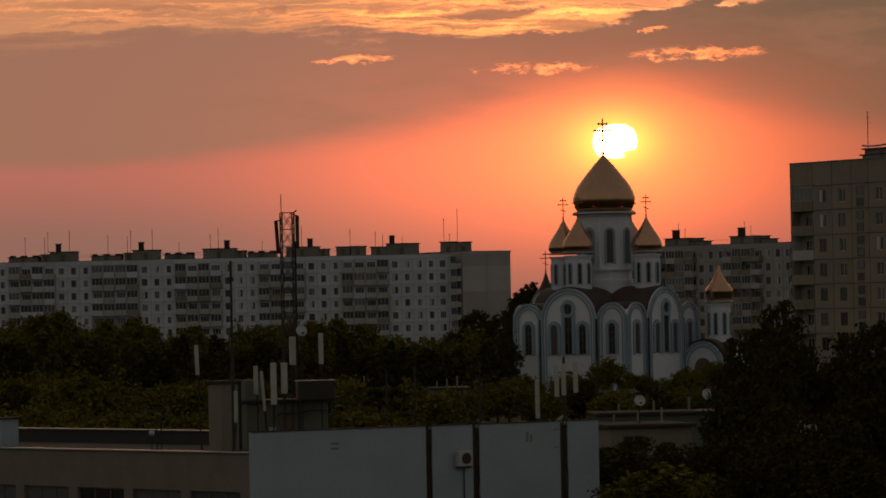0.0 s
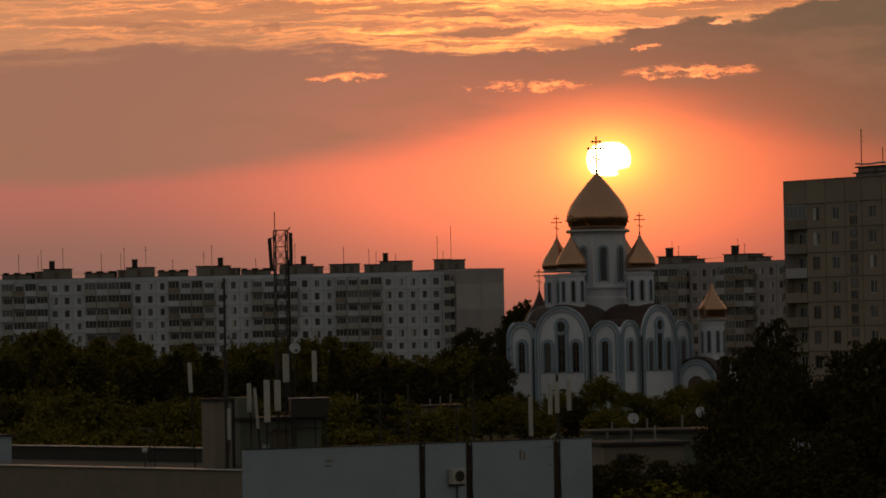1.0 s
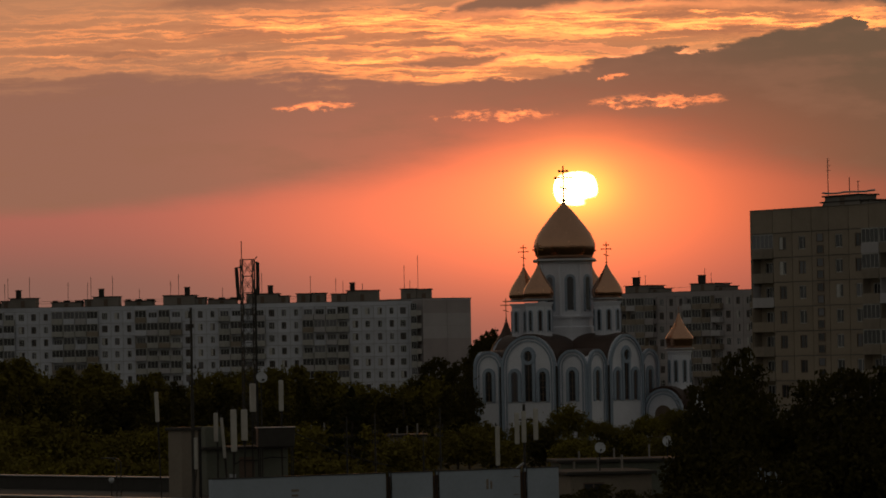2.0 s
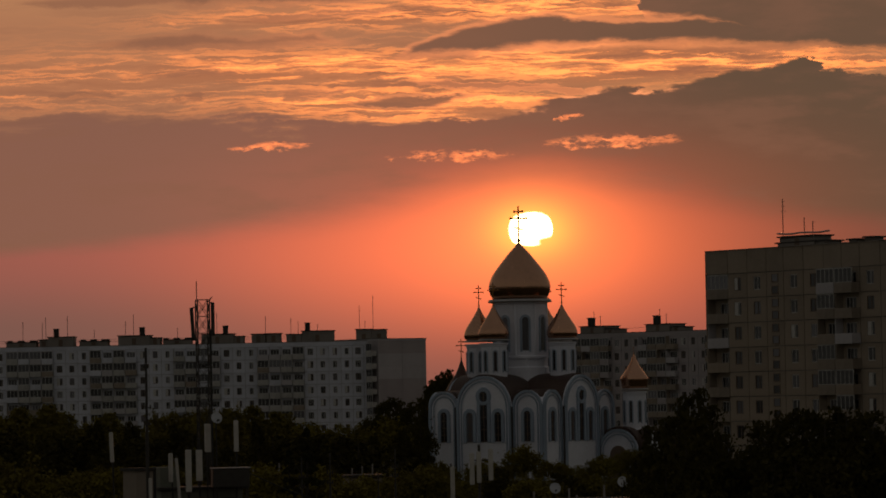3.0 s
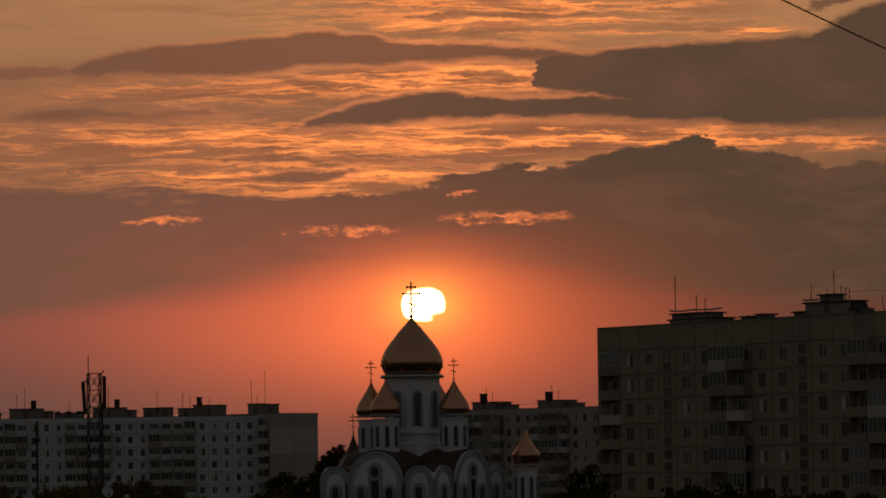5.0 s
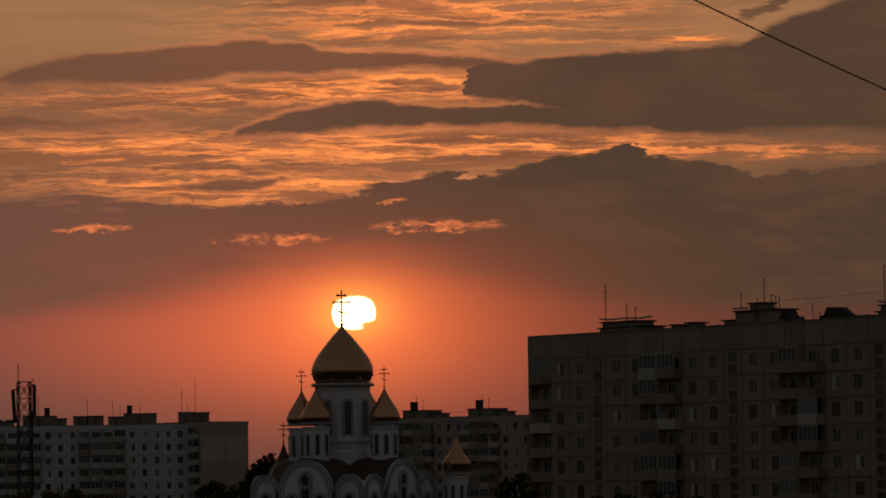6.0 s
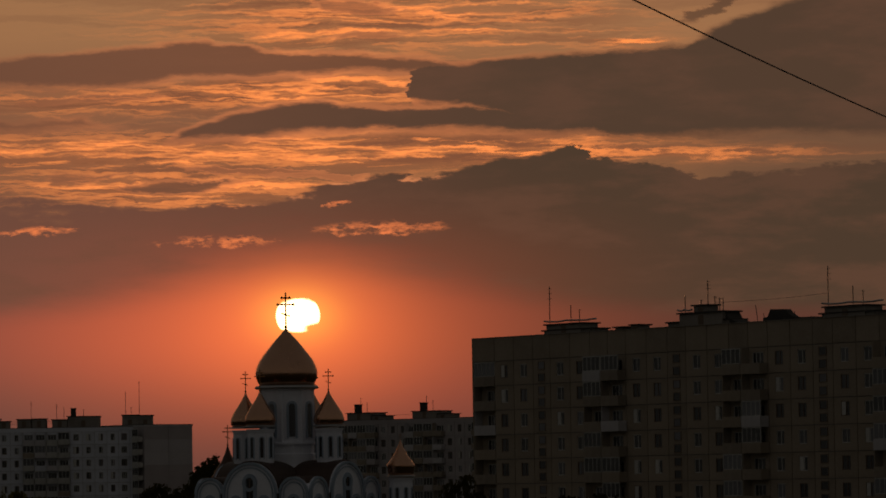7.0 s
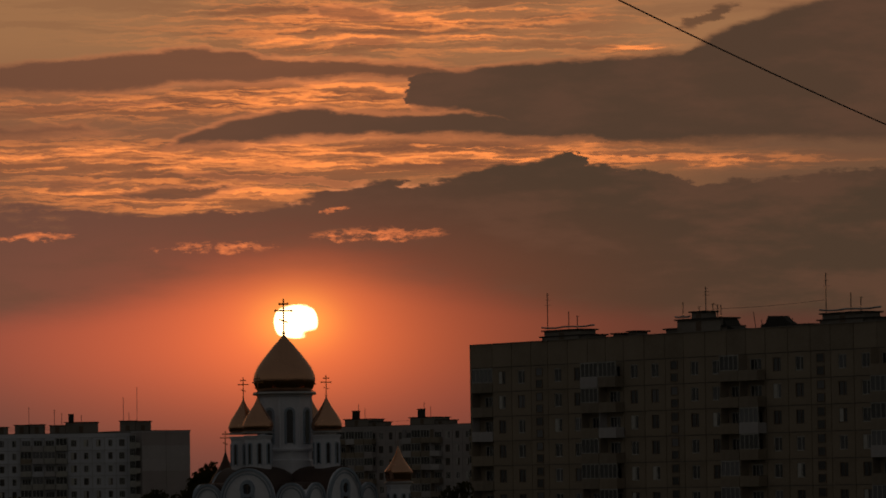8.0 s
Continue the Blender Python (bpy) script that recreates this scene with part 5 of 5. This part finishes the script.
shed(10.79, 300, 10, 5.4, 8, 4.32, "low grey shed with a pale roof edge among trees", BEIGE)
shed(11.47, 340, 4, 8.8, 7, 4.28, "long low shed with flues on its roof", GREEN)
shed(32.89, 430, -6, 4.6, 9, 4.62, "pale rendered shed half hidden by shrubs", STONE)
shed(36.35, 470, -6, 4.4, 9, 4.79, "low shed behind dark trees", BEIGE)
shed(-10.07, 420, 8, 4, 7, 5.45, "small house with a dull roof among trees", BEIGE)
shed(-1.07, 430, 5, 3.2, 6, 5.11, "small grey house deep among trees", BEIGE)
dish(12.79, 302, 6.02, 0.37, 4.32 + 0.2, 12)
dish(19.61, 343.5, 5.65, 0.42, 4.28 + 0.2, 12)


# ---- wires ----
def wire(label, p, q, sag, r):
    """One sagging cable as a single tube."""
    bm = bmesh.new()
    p, q = Vector(p), Vector(q)
    tube(bm, [p.lerp(q, i / 40) - Vector((0, 0, sag * 4 * i / 40 * (1 - i / 40))) for i in range(41)], r)
    tagged(part("overhead_wire", bm, CABLE), label, "wire", "wires")


wire("black overhead cable running down across the sky", (12.06, 150, 29.99), (41.94, 210, 25.56), 0.3, 0.03)
for i in range(1, 5):
    for up in (27.6, 28.1):
        wire("thin wire strung between the block's roof cabins", (-3.6 - 18.4 * (i + 1) + 10.6, 1014.2 + 0.96 * i, up), (-3.6 - 18.4 * i + 10.6, 1013.3 + 0.96 * i, up), 0.35, 0.03)
wire("thin wire between roof aerials", (64.33, 496.7, 31.4), (74.27, 480.5, 31.6), 0.15, 0.02)
wire("thin wire between roof cabins", (51.6, 969.4, 27.5), (61.0, 960.0, 27.5), 0.2, 0.03)
wire("slack black cable above the flat roof", (-5.64, 231, 8.46), (-0.87, 236, 6.56), 0.2, 0.03)


# ---- trees ----
def leaf_mesh(name, seed, shape, count, leaf, mat):
    """A crown of many small leaf clusters. shape(rng) gives a place inside a crown of unit height and the share of its size."""
    rng = np.random.default_rng(seed)
    clumps = [shape(rng) for _ in range(count)]
    verts, faces = [], []
    for c, size in clumps:
        for _ in range(26):
            off = rng.normal(0, 0.42, 3) * size
            p = np.array(c) + off
            u = rng.normal(0, 1, 3)
            u /= np.linalg.norm(u)
            w = np.cross(u, rng.normal(0, 1, 3))
            w /= np.linalg.norm(w) + 1e-6
            s = leaf * rng.uniform(0.6, 1.4)
            n = len(verts)
            verts += [tuple(p - u * s), tuple(p + w * s * 0.6), tuple(p + u * s), tuple(p - w * s * 0.6)]
            faces.append((n, n + 1, n + 2, n + 3))
    me = bpy.data.meshes.new(name)
    me.from_pydata(verts, [], faces)
    me.materials.append(mat)
    return me


def round_shape(fat, seed):
    lobes = np.random.default_rng(seed).uniform(-1, 1, (7, 3))

    def shape(rng):
        lobe = lobes[rng.integers(0, 7)]
        d = rng.normal(0, 1, 3)
        d /= np.linalg.norm(d)
        r = rng.uniform(0.35, 1.0) ** 0.6
        x = lobe[0] * 0.55 * fat + d[0] * r * fat * 0.62
        y = lobe[1] * 0.55 * fat + d[1] * r * fat * 0.62
        z = 0.60 + lobe[2] * 0.16 + d[2] * r * 0.24
        return (x, y, min(z, 0.985)), 0.085 * rng.uniform(0.6, 1.3)
    return shape


def tall_shape(fat):
    def shape(rng):
        h = rng.uniform(0.12, 1.0)
        r = fat * (math.sin(math.pi * min(1.0, h * 0.86 + 0.1)) ** 0.7) * math.sqrt(rng.uniform(0.1, 1))
        a = rng.uniform(0, 6.283)
        return (r * math.cos(a), r * math.sin(a), h), 0.05 * rng.uniform(0.6, 1.2)
    return shape


def fir_shape(fat):
    def shape(rng):
        tier = rng.integers(0, 11)
        h = 0.10 + 0.085 * tier
        a = rng.uniform(0, 6.283)
        k = math.sqrt(rng.uniform(0.02, 1))
        r = fat * (1.04 - h) * k
        return (r * math.cos(a), r * math.sin(a), h + 0.05 * (1 - k)), 0.035 * rng.uniform(0.6, 1.2) * (1.3 - h)
    return shape


def make_tree(kind, crown, label, category="tree"):
    """A tree of unit height: tapered trunk, forked limbs, leaf crown; scaled where it stands."""
    t = thing(kind, pose(0, 0, 0), label, category, "trees")
    rng = random.Random(len(label) + len(crown.vertices))
    bm = bmesh.new()
    lathe(bm, [(0.026, -0.01), (0.021, 0.03), (0.018, 0.3), (0.012, 0.6), (0.003, 0.9)], 8)
    part("trunk", bm, BARK, t)
    for i in range(4):
        bm = bmesh.new()
        h = 0.25 + 0.12 * i
        a = rng.uniform(0, 6.283)
        r = rng.uniform(0.12, 0.24)
        rod(bm, (0, 0, h), (r * math.cos(a), r * math.sin(a), h + rng.uniform(0.08, 0.18)), 0.008, 5, 0.002)
        part("limb", bm, BARK, t)
    ob = new("crown", crown)
    ob.parent = t
    return t


TREES = {
    "broad": [make_tree("broad_tree", leaf_mesh("crown", 1, round_shape(0.40, 21), 150, 0.022, LEAF), "broad leafy tree in dark summer green"),
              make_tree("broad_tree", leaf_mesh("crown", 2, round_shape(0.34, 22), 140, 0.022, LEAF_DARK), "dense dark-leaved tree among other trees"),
              make_tree("broad_tree", leaf_mesh("crown", 3, round_shape(0.46, 23), 160, 0.021, LEAF), "wide spreading tree in dull green"),
              make_tree("broad_tree", leaf_mesh("crown", 4, round_shape(0.36, 24), 140, 0.023, LEAF_YELLOW), "low olive-green leafy tree or shrub")],
    "poplar": [make_tree("poplar", leaf_mesh("crown", 5, tall_shape(0.15), 140, 0.016, LEAF_DARK), "slim upright poplar with dark leaves"),
               make_tree("poplar", leaf_mesh("crown", 6, tall_shape(0.19), 150, 0.016, LEAF), "upright tree with a narrow crown")],
    "fir": [make_tree("spruce", leaf_mesh("crown", 7, fir_shape(0.27), 210, 0.014, NEEDLE), "dark tiered spruce with drooping boughs")],
}
PLANTED = {}


def plant(kind, which, side, d, top, wide=1.0):
    """Stands a tree on the ground on a bearing, so that its top reaches a height."""
    x, y, z = at_roof(side, top, d)
    proto = TREES[kind][which % len(TREES[kind])]
    m = Matrix.LocRotScale((x, d, 0), Euler((0, 0, (side * 1.7 + d) % 6.28)), (z * wide, z * wide, z))
    if proto in PLANTED:
        copy_thing(proto, m)
    else:
        PLANTED[proto] = m      # the model itself is stood in place last


def make_trees():
    rng = random.Random(77)
    # far belt before the grey block
    for i in range(36):
        s = -60 + i * 25.5 + rng.uniform(-8, 8)
        plant("broad", rng.choice((0, 2, 3)), s, rng.uniform(640, 820), 580 - 14 * math.sin(s / 71.0) + rng.uniform(-14, 16), rng.uniform(0.8, 1.1))
    for i in range(26):
        s = -60 + i * 35 + rng.uniform(-12, 12)
        plant("poplar" if i % 2 else "broad", (1, 0, 1, 2)[i % 4], s, rng.uniform(480, 600), 606 + rng.uniform(-18, 20), rng.uniform(1.0, 1.5))
    for i in range(24):
        s = -60 + i * 38 + rng.uniform(-12, 12)
        plant("broad", rng.randrange(4), s, rng.uniform(350, 440), 662 + rng.uniform(-14, 26), rng.uniform(1.0, 1.3))
    for i in range(19):
        s = -60 + i * 42 + rng.uniform(-12, 12)
        plant("broad", rng.randrange(4), s, rng.uniform(275, 320), 712 + rng.uniform(-10, 24), rng.uniform(1.0, 1.3))
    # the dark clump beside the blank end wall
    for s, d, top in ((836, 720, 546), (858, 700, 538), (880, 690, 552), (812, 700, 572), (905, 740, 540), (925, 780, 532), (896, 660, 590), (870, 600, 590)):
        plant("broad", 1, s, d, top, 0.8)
    for s, d, top in ((921, 860, 514), (931, 880, 508), (944, 870, 504), (912, 850, 524), (937, 840, 520), (952, 860, 526)):
        plant("poplar", 0, s, d, top, 0.9)
    for s, d, top in ((70, 560, 562), (108, 570, 556), (190, 600, 572), (238, 590, 566), (268, 610, 578), (345, 590, 580), (560, 560, 572), (600, 600, 568), (642, 610, 578)):
        plant("poplar", 1, s, d, top, 1.2)
    plant("fir", 0, 695, 330, 604, 1.0)
    plant("fir", 0, 664, 360, 640, 0.9)
    # shrubs and trees before the church
    for i in range(16):
        s = 905 + i * 25 + rng.uniform(-8, 8)
        plant("broad", (0, 3, 2)[i % 3], s, rng.uniform(600, 670), 662 - (30 if 1060 < s < 1110 else 0) - max(0, s - 1180) * 0.22 + rng.uniform(-8, 8), 1.2)
    for i in range(14):
        s = 880 + i * 30 + rng.uniform(-8, 8)
        plant("broad", i, s, rng.uniform(420, 520), 682 + rng.uniform(-14, 12), 1.3)
    for i in range(11):
        s = 1070 + i * 30 + rng.uniform(-8, 8)
        plant("broad", 1, s, rng.uniform(245, 285), 775 + rng.uniform(-16, 14), 1.3)
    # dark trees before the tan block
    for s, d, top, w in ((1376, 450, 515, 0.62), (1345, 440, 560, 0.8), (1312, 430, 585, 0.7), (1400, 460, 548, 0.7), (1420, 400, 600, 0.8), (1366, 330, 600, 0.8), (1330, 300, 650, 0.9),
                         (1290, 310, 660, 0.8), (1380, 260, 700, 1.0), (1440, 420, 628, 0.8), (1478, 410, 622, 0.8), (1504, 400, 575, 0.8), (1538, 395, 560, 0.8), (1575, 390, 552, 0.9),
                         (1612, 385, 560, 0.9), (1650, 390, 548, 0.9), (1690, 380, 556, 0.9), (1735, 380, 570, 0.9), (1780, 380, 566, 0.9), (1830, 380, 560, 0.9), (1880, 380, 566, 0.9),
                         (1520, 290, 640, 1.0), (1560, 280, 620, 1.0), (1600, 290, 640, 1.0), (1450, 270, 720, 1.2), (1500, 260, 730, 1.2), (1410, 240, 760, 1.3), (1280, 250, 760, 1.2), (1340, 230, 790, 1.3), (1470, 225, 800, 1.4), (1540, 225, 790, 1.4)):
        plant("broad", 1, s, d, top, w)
    for s, d, top in ((1130, 215, 815), (1170, 210, 838), (1100, 220, 850), (1220, 225, 830), (1090, 240, 790)):
        plant("broad", 3 if s == 1130 else 1, s, d, top, 1.6)


make_trees()
for proto, m in PLANTED.items():
    proto.matrix_basis = m
